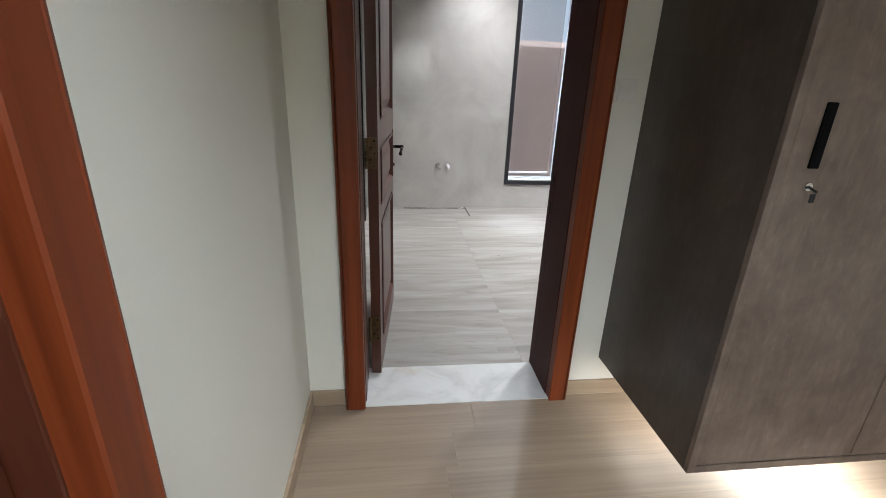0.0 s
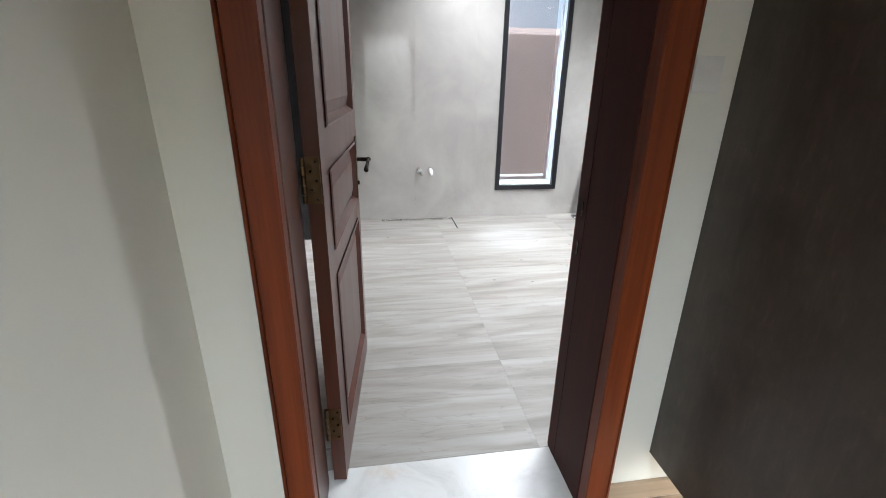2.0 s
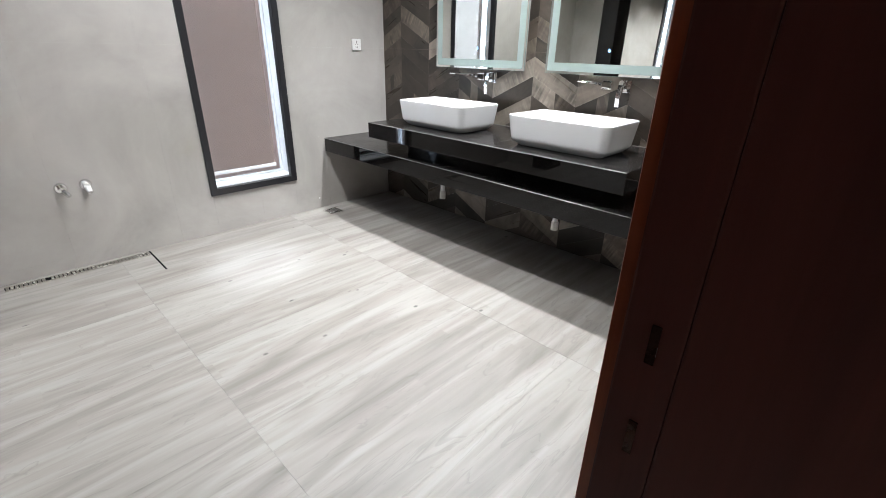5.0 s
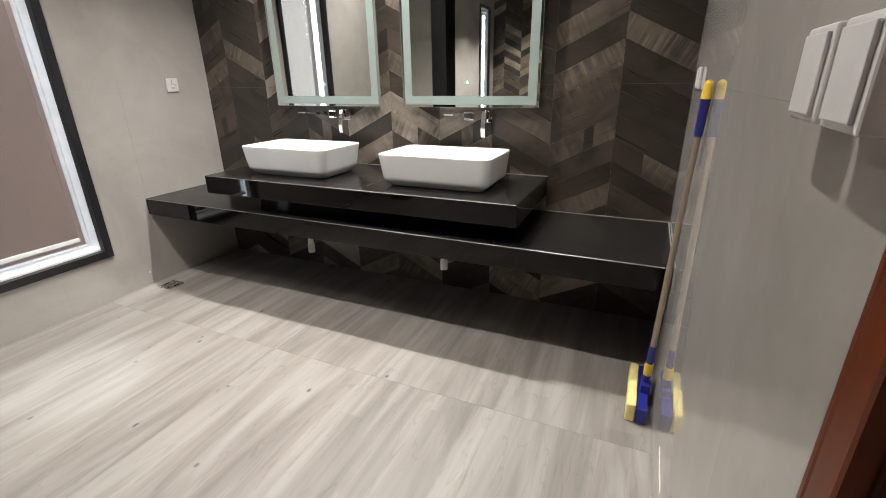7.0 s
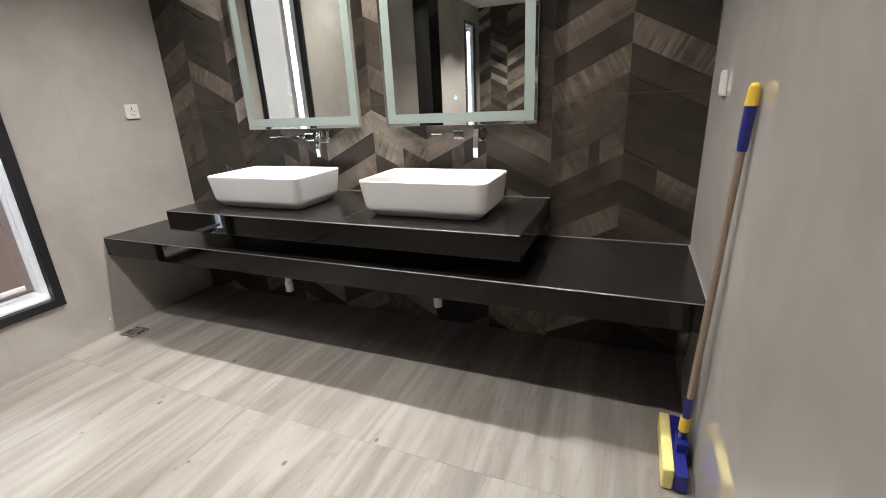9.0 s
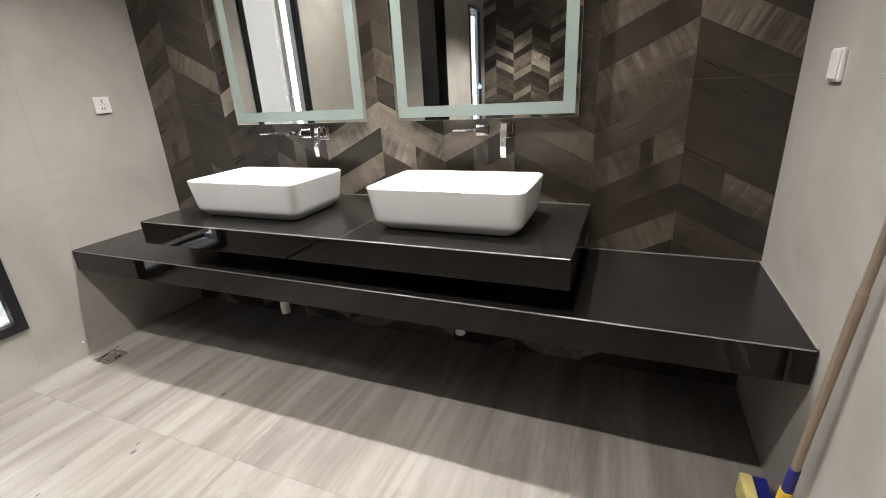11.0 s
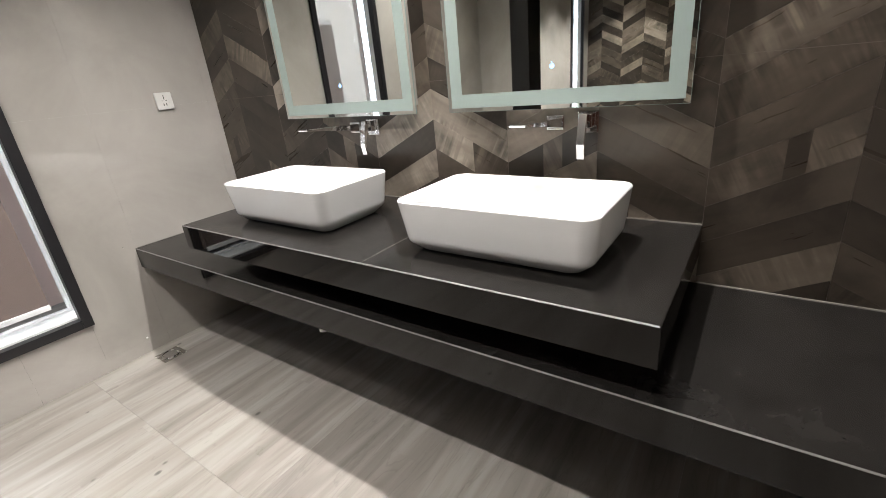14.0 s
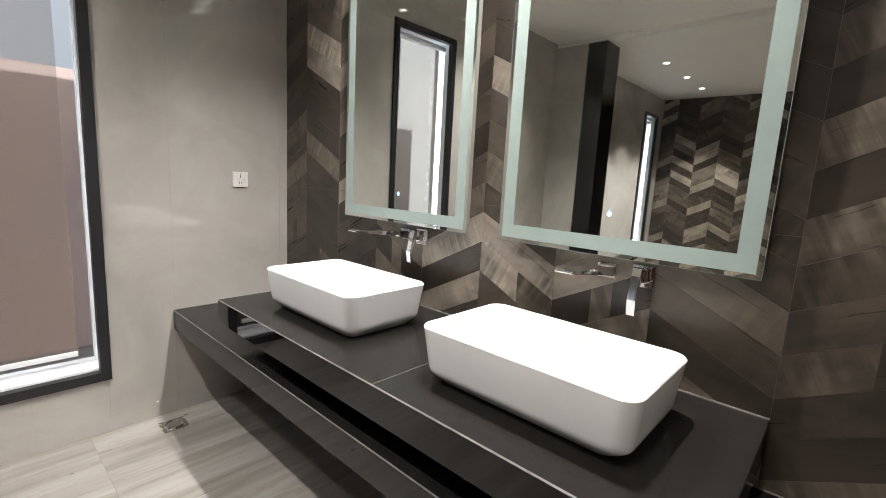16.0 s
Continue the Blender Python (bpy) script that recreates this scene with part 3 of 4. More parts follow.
for z in (0.20, 1.045, 1.85):
    bm = B((-0.004, -0.001, 0.004, 0.043, z, z + 0.13))
    for i in range(5):
        cyl(bm, (-0.004, 0.050, z + i * 0.026 + 0.001), (-0.004, 0.050, z + i * 0.026 + 0.025), 0.0075, seg=12)
    hinge = part("hinge", bm, BRASS, leaf, "aged brass butt hinge")
    bm = bmesh.new()
    for i in range(5):
        cyl(bm, (-0.0036, 0.014 + 0.016 * (i % 2), z + 0.013 + i * 0.026), (-0.0055, 0.014 + 0.016 * (i % 2), z + 0.013 + i * 0.026), 0.004, seg=8)
    part("screws", bm, BRONZE, hinge)

# the other hall door, closed in its frame
# far jamb in darker door stain, for the shade inside the opening
door_frame("door_frame_side", "red-brown stained mahogany frame of a hall door", 0.09, pose(HX, LD0, 0, 0, 0, 90), LD1 - LD0, 2.05, 0.15, DOORWOOD)
side_leaf = panel_leaf("door_2", "closed dark mahogany hall door", LD1 - LD0 - 0.006, 2.04, 0.045, DOORWOOD)
side_leaf.matrix_basis = pose(HX - 0.045, LD0 + 0.003, 0, 0, 0, 90)


# ---- windows ----


def window(name, label, x0, x1, z0, z1):
    root = tagged(new(name), label, kind="structure")
    b, d = 0.045, 0.016
    fx0, fx1, fz0, fz1 = x0 - 0.013, x1 + 0.013, z0 - 0.013, z1 + 0.013
    for a in ((fx0, fx0 + b, fz0, fz1), (fx1 - b, fx1, fz0, fz1), (fx0 + b, fx1 - b, fz0, fz0 + b), (fx0 + b, fx1 - b, fz1 - b, fz1)):
        part("frame_bar", bevelled(B((a[0], a[1], Y1 - d, Y1 + 0.03, a[2], a[3])), 0.0025), BLACK, root, "black metal surround bar")
    r = 0.012
    yy0, yy1 = Y1 + 0.03, Y1 + 0.20
    for a in ((x0, x0 + r, z0, z1), (x1 - r, x1, z0, z1), (x0 + r, x1 - r, z0, z0 + r + 0.03), (x0 + r, x1 - r, z1 - r, z1)):
        part("reveal", B((a[0], a[1], yy0, yy1, a[2], a[3])), UPVC, root, "white window lining")
    s = 0.012
    for a in ((x0 + r, x0 + r + s, z0 + r, z1 - r), (x1 - r - s, x1 - r, z0 + r, z1 - r), (x0 + r + s, x1 - r - s, z0 + r, z0 + r + s + 0.03), (x0 + r + s, x1 - r - s, z1 - r - s, z1 - r)):
        part("sash_bar", bevelled(B((a[0], a[1], yy1 - 0.05, yy1 - 0.01, a[2], a[3])), 0.004), UPVC, root)
    pane = part("pane", B((x0 + r + s, x1 - r - s, yy1 - 0.033, yy1 - 0.027, z0 + r + s, z1 - r - s)), GLASS, root)
    pane.visible_shadow = False
    return root


def roller_blind(x0, x1, ztop, zbot, label):
    yb = Y1 + 0.085
    root = tagged(new("roller_blind"), label, "blind")
    bm = bmesh.new()
    nx, nz = 6, 24
    grid = [[bm.verts.new((x0 + (x1 - x0) * i / nx, yb + 0.003 * math.sin(i * 1.3 + j * 0.25), zbot + (ztop - zbot) * j / nz)) for i in range(nx + 1)] for j in range(nz + 1)]
    for j in range(nz):
        for i in range(nx):
            bm.faces.new((grid[j][i], grid[j][i + 1], grid[j + 1][i + 1], grid[j + 1][i]))
    part("cloth", bm, CLOTH, root, smooth=True)
    part("tube", cyl(bmesh.new(), (x0 - 0.01, yb, ztop + 0.012), (x1 + 0.01, yb, ztop + 0.012), 0.022), UPVC, root, smooth=True)
    part("bottom_bar", bevelled(B((x0, x1, yb - 0.007, yb + 0.009, zbot - 0.022, zbot + 0.003)), 0.003), UPVC, root)
    return root


window("window_1", "tall narrow bathroom window with a black surround", *WIN)
roller_blind(WIN[0] + 0.04, WIN[1] - 0.10, WIN[3] - 0.07, WIN[2] + 0.13, "lowered brown-pink sunscreen roller blind in the window")
window("window_2", "narrow bay window with a black surround", *WIN2)
roller_blind(WIN2[0] + 0.04, WIN2[1] - 0.10, WIN2[3] - 0.07, WIN2[2] + 0.13, "lowered brown sunscreen blind in the bay window")
structure("ground", B((-60, 60, Y1 + 0.22, 80, -0.3, -0.1)), YARD, "grey concrete yard outside the window")
structure("yard_wall", B((1.151, 14, 7.3, 7.5, -0.1, 2.0)), YARD_WALL, "brown-pink rendered yard wall outside the window")
house = tagged(new("neighbour_house"), "white rendered house wing beyond the yard wall", "house")
part("wall", B((-16, -2.2, 10.6, 15, -0.1, 6.4)), HOUSE_WALL, house)
part("roof", bevelled(B((-16.2, -2.0, 10.4, 15.2, 6.4, 6.6)), 0.02), YARD, house, "grey flat concrete roof slab")
structure("yard_pier", B((0.472, 1.15, 7.28, 7.5, -0.1, 2.0)), HOUSE_WALL, "white rendered end of the yard wall")
structure("backdrop", B((-90, 90, 78, 78.2, -0.3, 60)), HAZE, "pale hazy sky far beyond the yard")

# ---- vanity ----
LOW_Z, UP_Z, CX = 0.585, 0.783, 2.541


def counter(name, label, y0, y1, ztop, drop, seam, xback):
    """A granite shelf: a thick mitred front, and a pale joint across the top where slabs meet."""
    root = tagged(new(name), label, "counter")
    prof = [(CX, ztop), (xback, ztop), (xback, ztop - 0.03), (CX + 0.03, ztop - 0.03), (CX + 0.03, ztop - drop), (CX, ztop - drop)]
    bm = bmesh.new()
    skin(bm, [[bm.verts.new((x, y, z)) for x, z in prof] for y in (y0, y1)])
    part("slab", bevelled(bm, 0.0032, 3), GRANITE, root)
    part("soffit", B((CX + 0.031, xback, y0 + 0.001, y1 - 0.001, ztop - drop + 0.004, ztop - 0.0305)), GRANITE, root)
    if seam:
        part("joint", B((CX + 0.004, xback - 0.003, seam - 0.0005, seam + 0.0005, ztop - 0.002, ztop + 0.0003)), SILICONE, root, "pale joint line")
    # thin pale strip along the front arris: its colour paints the edge highlight
    arris = part("arris", B((-0.0022, 0.0022, y0 + 0.003, y1 - 0.003, -0.0006, 0.0006)), ARRIS_GLINT, root, "pale strip painted as the front edge highlight")
    arris.matrix_basis = Matrix.Translation((CX + 0.0008, 0, ztop - 0.0008)) @ Matrix.Rotation(radians(-45), 4, "Y")
    return root


low = counter("lower_counter", "long low black granite shelf fixed between two walls", Y0 + 0.006, Y1 - 0.002, LOW_Z, 0.108, None, X1 - 0.001)
up = counter("upper_counter", "raised black granite vanity top carrying two basins", 3.058, 4.984, UP_Z, 0.106, 3.90, X1 - 0.001)
# the plinth that carries the upper top, set back in the shade
part("plinth", B((CX + 0.22, X1 - 0.002, 3.25, 4.8, LOW_Z + 0.001, UP_Z - 0.107)), GRANITE, up)
structure("trim", B((X1 - 0.004, X1 - 0.0005, Y0 + 0.01, 3.056, LOW_Z, LOW_Z + 0.004), (X1 - 0.004, X1 - 0.0005, 3.06, 4.984, UP_Z, UP_Z + 0.004), (X1 - 0.004, X1 - 0.0005, 4.986, Y1, LOW_Z, LOW_Z + 0.004),
                    (CX + 0.01, X1, Y0 + 0.002, Y0 + 0.007, LOW_Z, LOW_Z + 0.003), (CX + 0.01, X1, Y1 - 0.005, Y1 - 0.001, LOW_Z, LOW_Z + 0.003)), SILICONE, "thin pale silicone bead along the counters")


def basin(label):
    """A rectangular vessel basin with rounded corners, thin rim and undercut foot; local origin at its base centre."""
    lx, ly, h = 0.384, 0.617, 0.167
    root = tagged(new("basin"), label, "basin", "two vessel basins on the counter")
    bm = bmesh.new()
    rings = [rounded(bm, 0, 0, z, lx - 2 * i, ly - 2 * i, max(0.012, r)) for z, i, r in (
        (0.0, 0.052, 0.04), (0.004, 0.046, 0.042), (0.030, 0.020, 0.045), (0.037, 0.0155, 0.046), (0.05, 0.0135, 0.046), (h - 0.012, 0.001, 0.046), (h - 0.004, 0.0, 0.046), (h, 0.003, 0.044),
        (h, 0.008, 0.040), (h - 0.004, 0.011, 0.038), (h - 0.03, 0.013, 0.038), (0.075, 0.022, 0.045), (0.05, 0.036, 0.05), (0.038, 0.07, 0.05), (0.034, 0.12, 0.04), (0.030, 0.175, 0.015))]
    skin(bm, rings)
    part("bowl", bm, CERAMIC, root, smooth=True)
    bm = cyl(bmesh.new(), (0, 0, 0.028), (0, 0, 0.036), 0.032, 0.03, 24)
    cyl(bm, (0, 0, 0.036), (0, 0, 0.04), 0.026, 0.022, 24)
    part("waste", bm, CHROME, root, "chrome waste", smooth=True)
    return root


b1 = basin("glossy white rectangular ceramic vessel basin")
b1.matrix_basis = pose(2.848, 4.484, UP_Z + 0.001)
copy_thing(b1, pose(2.848, 3.535, UP_Z + 0.001))


def wall_tap():
    """A wall mixer: a flat spout on its plate, and beside it a square plate with a blade lever."""
    root = tagged(new("wall_tap"), "chrome wall-mounted basin mixer with flat spout", "tap", "two wall taps")
    part("spout_plate", bevelled(B((-0.006, 0, -0.030, 0.030, -0.026, 0.022)), 0.002), CHROME, root)
    bm = bmesh.new()
    prof = [(-0.006, 0.014), (-0.300, 0.030), (-0.306, 0.027), (-0.302, 0.023), (-0.09, -0.004), (-0.006, -0.020)]
    skin(bm, [[bm.verts.new((x, -0.026, z)) for x, z in prof], [bm.verts.new((x, 0.026, z)) for x, z in prof]])
    part("spout", bevelled(bm, 0.0015), CHROME, root)
    part("lever_plate", bevelled(B((-0.010, 0, -0.148, -0.080, -0.036, 0.034)), 0.003), CHROME, root)
    part("cartridge", bevelled(B((-0.045, -0.0102, -0.136, -0.092, -0.016, 0.028)), 0.003), CHROME, root)
    bm = bmesh.new()
    prof = [(-0.046, 0.030), (-0.066, 0.030), (-0.074, 0.008), (-0.090, -0.062), (-0.084, -0.110), (-0.077, -0.110), (-0.081, -0.062), (-0.056, 0.0), (-0.046, 0.004)]
    skin(bm, [[bm.verts.new((x, -0.127, z)) for x, z in prof], [bm.verts.new((x, -0.102, z)) for x, z in prof]])
    part("lever", bevelled(bm, 0.0012), CHROME, root)
    return root


tap = wall_tap()
tap.matrix_basis = pose(X1 - 0.001, 4.492, 1.103)
copy_thing(tap, pose(X1 - 0.001, 3.533, 1.105))


def wall_mirror(w, h, label):
    """A frameless mirror on a back box, with a frosted band a little inside its edge and a touch light; local y across, z up, facing -x."""
    root = tagged(new("wall_mirror"), label, "mirror", "two wall mirrors")
    part("back_box", B((0.006, 0.058, 0.03, w - 0.03, 0.03, h - 0.03)), SILICONE, root, "grey mirror back box")
    part("glass", B((0, 0.005, 0, w, 0, h)), MIRROR, root)
    a, b = 0.013, 0.060
    for q in ((a, w - a, a, b), (a, w - a, h - b, h - a), (a, b, b, h - b), (w - b, w - a, b, h - b)):
        part("frosted_band", B((-0.0006, -0.0001, *q)), FROST, root, "frosted glass band")
    bm = boxes(bmesh.new(), (-0.0002, 0.0052, -0.0012, -0.0001, 0, h), (-0.0002, 0.0052, w + 0.0001, w + 0.0012, 0, h), (-0.0002, 0.0052, 0, w, -0.0012, -0.0001))
    part("glass_edge", bm, EDGE, root)
    bm = bmesh.new()
    cyl(bm, (-0.0001, w / 2, 0.13), (-0.0009, w / 2, 0.13), 0.008, seg=20)
    boxes(bm, (-0.0009, -0.0001, w / 2 - 0.0012, w / 2 + 0.0012, 0.1385, 0.143))
    part("touch_light", bm, TOUCH, root, "small glowing blue touch switch")
    return root


mi = wall_mirror(0.806, 1.40, "frameless wall mirror with a frosted border band")
mi.matrix_basis = pose(X1 - 0.0585, 4.088, 1.155)
copy_thing(mi, pose(X1 - 0.0585, 3.121, 1.155))


def trap(label):
    root = tagged(new("drain_stub"), label, "pipe", "two basin drain stubs")
    part("pipe", cyl(bmesh.new(), (0, 0, 0.05), (0, 0, 0.17), 0.016), UPVC, root, smooth=True)
    bm = cyl(bmesh.new(), (0, 0, 0.0), (0, 0, 0.05), 0.021)
    cyl(bm, (0, 0, 0.05), (0, 0, 0.056), 0.021, 0.016)
    part("collar", bm, WHITE, root, smooth=True)
    return root


ta = trap("short white plastic drain stub under the counter")
ta.matrix_basis = pose(2.72, 4.39, LOW_Z - 0.104 - 0.17 + 0.002)
copy_thing(ta, pose(2.78, 3.52, LOW_Z - 0.104 - 0.17 + 0.002))

# ---- fittings ----


def socket(label):
    """A five-pin wall socket; local x across, z up, facing -y."""
    root = tagged(new("wall_socket"), label, "socket")
    part("plate", bevelled(B((-0.043, 0.043, -0.009, 0, -0.043, 0.043)), 0.003), WHITE, root)
    bm = B((-0.002, 0.002, -0.0096, -0.008, 0.008, 0.022), (-0.009, -0.005, -0.0096, -0.008, -0.024, -0.012), (0.005, 0.009, -0.0096, -0.008, -0.024, -0.012), (-0.012, -0.006, -0.0096, -0.008, 0.0, 0.003), (0.006, 0.012, -0.0096, -0.008, 0.0, 0.003))
    cyl(bm, (0, -0.0096, 0.026), (0, -0.008, 0.026), 0.003, seg=10)
    part("slots", bm, SLOT, root)
    part("rocker", bevelled(B((0.022, 0.034, -0.0125, -0.009, -0.012, 0.012)), 0.001), WHITE, root)
    return root


socket("white square wall socket on the tiled wall").matrix_basis = pose(2.91, Y1 - 0.0005, 1.295)


def switch(label, depth=0.03, group=""):
    root = tagged(new("light_switch"), label, "switch", group)
    part("plate", bevelled(B((-0.043, 0.043, 0.0, depth, -0.043, 0.043)), 0.004, 3), WHITE, root)
    part("rocker", bevelled(B((-0.034, 0.034, depth, depth + 0.004, -0.036, 0.036)), 0.0015), WHITE, root)
    return root


sw = switch("white square light switch on the bathroom wall", group="bathroom switches")
sw.matrix_basis = pose(1.146, Y0 + 0.0005, 1.304)
copy_thing(sw, pose(1.250, Y0 + 0.0005, 1.304))
switch("thin white light switch near the counter", 0.010).matrix_basis = pose(2.87, Y0 + 0.0005, 1.293)
hs = switch("white light switch beside the hall cabinet", 0.005)
hs.matrix_basis = pose(1.138, HY - 0.0005, 1.395, 0, 0, 180)

# plugs left in the tiled wall beside the counter
for x, z, r, m, label in ((2.492, 0.608, 0.0035, STEEL, "small grey plugged drill hole in the tiled wall"), (2.446, 0.087, 0.0055, WHITE, "small white plastic wall plug in the tile")):
    plug = tagged(new("wall_plug"), label, "plug")
    part("collar", cyl(bmesh.new(), (0, -0.0006, 0), (0, -0.003, 0), r, r * 0.85, 14), m, plug, smooth=True)
    part("screw", cyl(bmesh.new(), (0, -0.003, 0), (0, -0.005, 0), r * 0.5, seg=10), m, plug, smooth=True)
    plug.matrix_basis = pose(x, Y1, z)

# floor drain with its round ring
fd = tagged(new("floor_drain"), "square chrome floor drain with a round lid", "drain")
part("plate", bevelled(B((-0.06, 0.06, -0.06, 0.06, -0.002, 0.003)), 0.0015), STEEL, fd)
bm = bmesh.new()
rings = []
for r, z in ((0.048, 0.003), (0.046, 0.008), (0.040, 0.008), (0.037, 0.003)):
    rings.append([bm.verts.new((r * math.cos(a * math.pi / 16), r * math.sin(a * math.pi / 16), z)) for a in range(32)])
skin(bm, rings, False, False)
part("ring", bm, CHROME, fd, "polished ring", smooth=True)
part("lid", cyl(bmesh.new(), (0, 0, 0.003), (0, 0, 0.0055), 0.034, 0.033, 28), CHROME, fd, smooth=True)
fd.matrix_basis = pose(2.481, 5.457, 0.0)

# slotted shower channel and the cut joint beside it
ch = tagged(new("channel_drain"), "narrow slotted steel channel drain along the wall", "drain")
part("tray", B((0.40, 1.115, 5.505, 5.555, -0.008, 0.001)), SLOT, ch)
part("rim", bevelled(B((0.40, 1.115, 5.500, 5.508, -0.002, 0.004)), 0.001), STEEL, ch)
part("rim", bevelled(B((0.40, 1.115, 5.552, 5.560, -0.002, 0.004)), 0.001), STEEL, ch)
for i in range(36):
    if i == 9:
        continue
    x = 0.405 + i * 0.0199
    part("bar", B((x, x + 0.0145, 5.508, 5.552, 0.0012, 0.003)), STEEL, ch)
structure("joint_cut", B((1.121, 1.131, 5.21, 5.575, -0.002, 0.0015)), SLOT, "dark open floor joint beside the drain channel")


def stub(label, turn):
    """A capped water outlet: an escutcheon, a short pipe and an angled nozzle; facing -y."""
    root = tagged(new("water_outlet"), label, "pipe", "two capped water outlets")
    part("escutcheon", cyl(bmesh.new(), (0, 0, 0), (0, -0.008, 0), 0.032, 0.027, 24), CHROME, root, smooth=True)
    bm = cyl(bmesh.new(), (0, -0.006, 0), (0, -0.055, 0), 0.015, seg=16)
    cyl(bm, (0, -0.035, 0.0), (0.022 * turn, -0.075, -0.034), 0.017, 0.013, seg=16)
    part("nozzle", bm, CHROME if turn > 0.5 else WHITE, root, "" if turn > 0.5 else "white capped nozzle", smooth=True)
    return root


stub("chrome water outlet low on the tiled wall", 1).matrix_basis = pose(0.787, Y1 - 0.0005, 0.497)
stub("capped water outlet low on the tiled wall", 0.2).matrix_basis = pose(0.905, Y1 - 0.0005, 0.499)


def downlight(x, y, zc):
    root = tagged(new("downlight"), "small round lit ceiling spotlight", "lamp", "ceiling spotlights")
    bm = bmesh.new()
    rings = []
    for r, z in ((0.048, 0.0), (0.047, -0.004), (0.036, -0.004), (0.033, 0.0)):
        rings.append([bm.verts.new((r * math.cos(a * math.pi / 16), r * math.sin(a * math.pi / 16), z)) for a in range(32)])
    skin(bm, rings, False, False)
    part("ring", bm, WHITE, root, smooth=True)
    part("lens", cyl(bmesh.new(), (0, 0, -0.0005), (0, 0, -0.0025), 0.032, 0.032, 24), LAMPGLOW, root)
    root.matrix_basis = pose(x, y, zc - 0.0005)
    return root


for x, y in VANITY_SPOTS + ROOM_SPOTS + BAY_SPOTS:
    downlight(x, y, CEIL)
for x, y in HALL_SPOTS:
    downlight(x, y, HALL_CEIL)

# ---- sponge mop ----
mop = tagged(new("sponge_mop"), "blue and yellow sponge mop leaning on the tiled wall", "mop")
part("sponge", bevelled(B((2.295, 2.60, 2.476, 2.513, 0.001, 0.085)), 0.010, 3), SPONGE, mop, "pale yellow sponge")
bm = bevelled(B((2.29, 2.605, 2.434, 2.475, 0.004, 0.075)), 0.006)
boxes(bm, (2.40, 2.48, 2.430, 2.465, 0.07, 0.11))
part("head", bm, BLUE, mop, "blue plastic mop head")
h0, h1 = Vector((2.44, 2.449, 0.09)), Vector((2.322, 2.427, 1.285))
pt = lambda f: h0 + (h1 - h0) * f
part("joint", cyl(bmesh.new(), pt(0.0), pt(0.055), 0.012, 0.013), BLUE, mop, "blue plastic joint", smooth=True)
bm = cyl(bmesh.new(), pt(0.10), pt(0.17), 0.0145, 0.0135)
part("socket", bm, BLUE, mop, "blue plastic socket", smooth=True)
part("collar", cyl(bmesh.new(), pt(0.05), pt(0.10), 0.017, 0.0165), YELLOW, mop, "yellow collar", smooth=True)
bm = cyl(bmesh.new(), pt(0.16), pt(0.62), 0.0112)
cyl(bm, pt(0.615), pt(0.90), 0.0095)
part("handle", bm, POLE, mop, "tan telescopic handle", smooth=True)
part("grip", cyl(bmesh.new(), pt(0.865), pt(0.965), 0.0125, 0.0145), BLUE, mop, "blue grip", smooth=True)
bm = cyl(bmesh.new(), pt(0.96), pt(0.995), 0.0155, 0.013)
bmesh.ops.create_uvsphere(bm, u_segments=14, v_segments=8, radius=0.013, matrix=Matrix.Translation(pt(0.995)))
part("cap", bm, YELLOW, mop, "yellow hanging cap", smooth=True)

# ---- hall cabinet, floating on the wall ----
cab = tagged(new("hall_cabinet"), "tall floating cabinet, dark side and taupe concrete-look doors", "cabinet")
CX0, CX1, CY0, CY1, CZ = 1.225, 2.45, 1.468, HY - 0.001, 0.20
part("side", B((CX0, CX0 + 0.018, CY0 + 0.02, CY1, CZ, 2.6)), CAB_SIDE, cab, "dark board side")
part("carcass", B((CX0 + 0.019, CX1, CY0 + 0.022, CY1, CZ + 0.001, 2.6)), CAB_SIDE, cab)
fr = bmesh.new()
boxes(fr, (CX0, CX0 + 0.028, CY0, CY0 + 0.0195, CZ, 2.6), (CX0 + 0.028, CX1, CY0, CY0 + 0.0195, CZ, CZ + 0.028), (CX0 + 0.028, CX1, CY0, CY0 + 0.0195, 2.57, 2.6))
part("front_frame", bevelled(fr, 0.0015), CAB_FRONT, cab, "taupe edge frame")
for i, (a, b) in enumerate(((CX0 + 0.031, 1.83), (1.834, CX1 - 0.003))):
    d = part("door", bevelled(B((a, b, CY0 + 0.003, CY0 + 0.0205, CZ + 0.031, 2.567)), 0.0015), CAB_FRONT, cab, "taupe concrete-look door")
    hx = a + 0.057 if i == 0 else b - 0.085
    hb = bevelled(B((hx, hx + 0.028, CY0 - 0.005, CY0 + 0.0028, 1.225, 1.388)), 0.003)
    hd = part("handle", hb, SLOT, d, "black recessed handle plate")
    part("inset", B((hx + 0.006, hx + 0.022, CY0 - 0.0058, CY0 - 0.005, 1.24, 1.373)), SLOT, hd)
    bm = cyl(bmesh.new(), (hx + 0.014, CY0 + 0.003, 1.178), (hx + 0.014, CY0 - 0.008, 1.178), 0.0125, 0.011, 20)
    part("lock", bm, CHROME, d, "small chrome cam lock", smooth=True)
    if i == 0:
        bm = bevelled(B((hx + 0.008, hx + 0.020, CY0 - 0.030, CY0 - 0.022, 1.140, 1.165)), 0.003)
        cyl(bm, (hx + 0.014, CY0 - 0.007, 1.178), (hx + 0.014, CY0 - 0.034, 1.170), 0.0035, seg=10)
        part("key", bm, BLACK, d, "key with a black head left in the lock")
part("light_strip", B((CX0 + 0.04, CX1 - 0.04, 1.73, 2.01, CZ - 0.008, CZ)), STRIPGLOW, cab, "lit warm strip light")

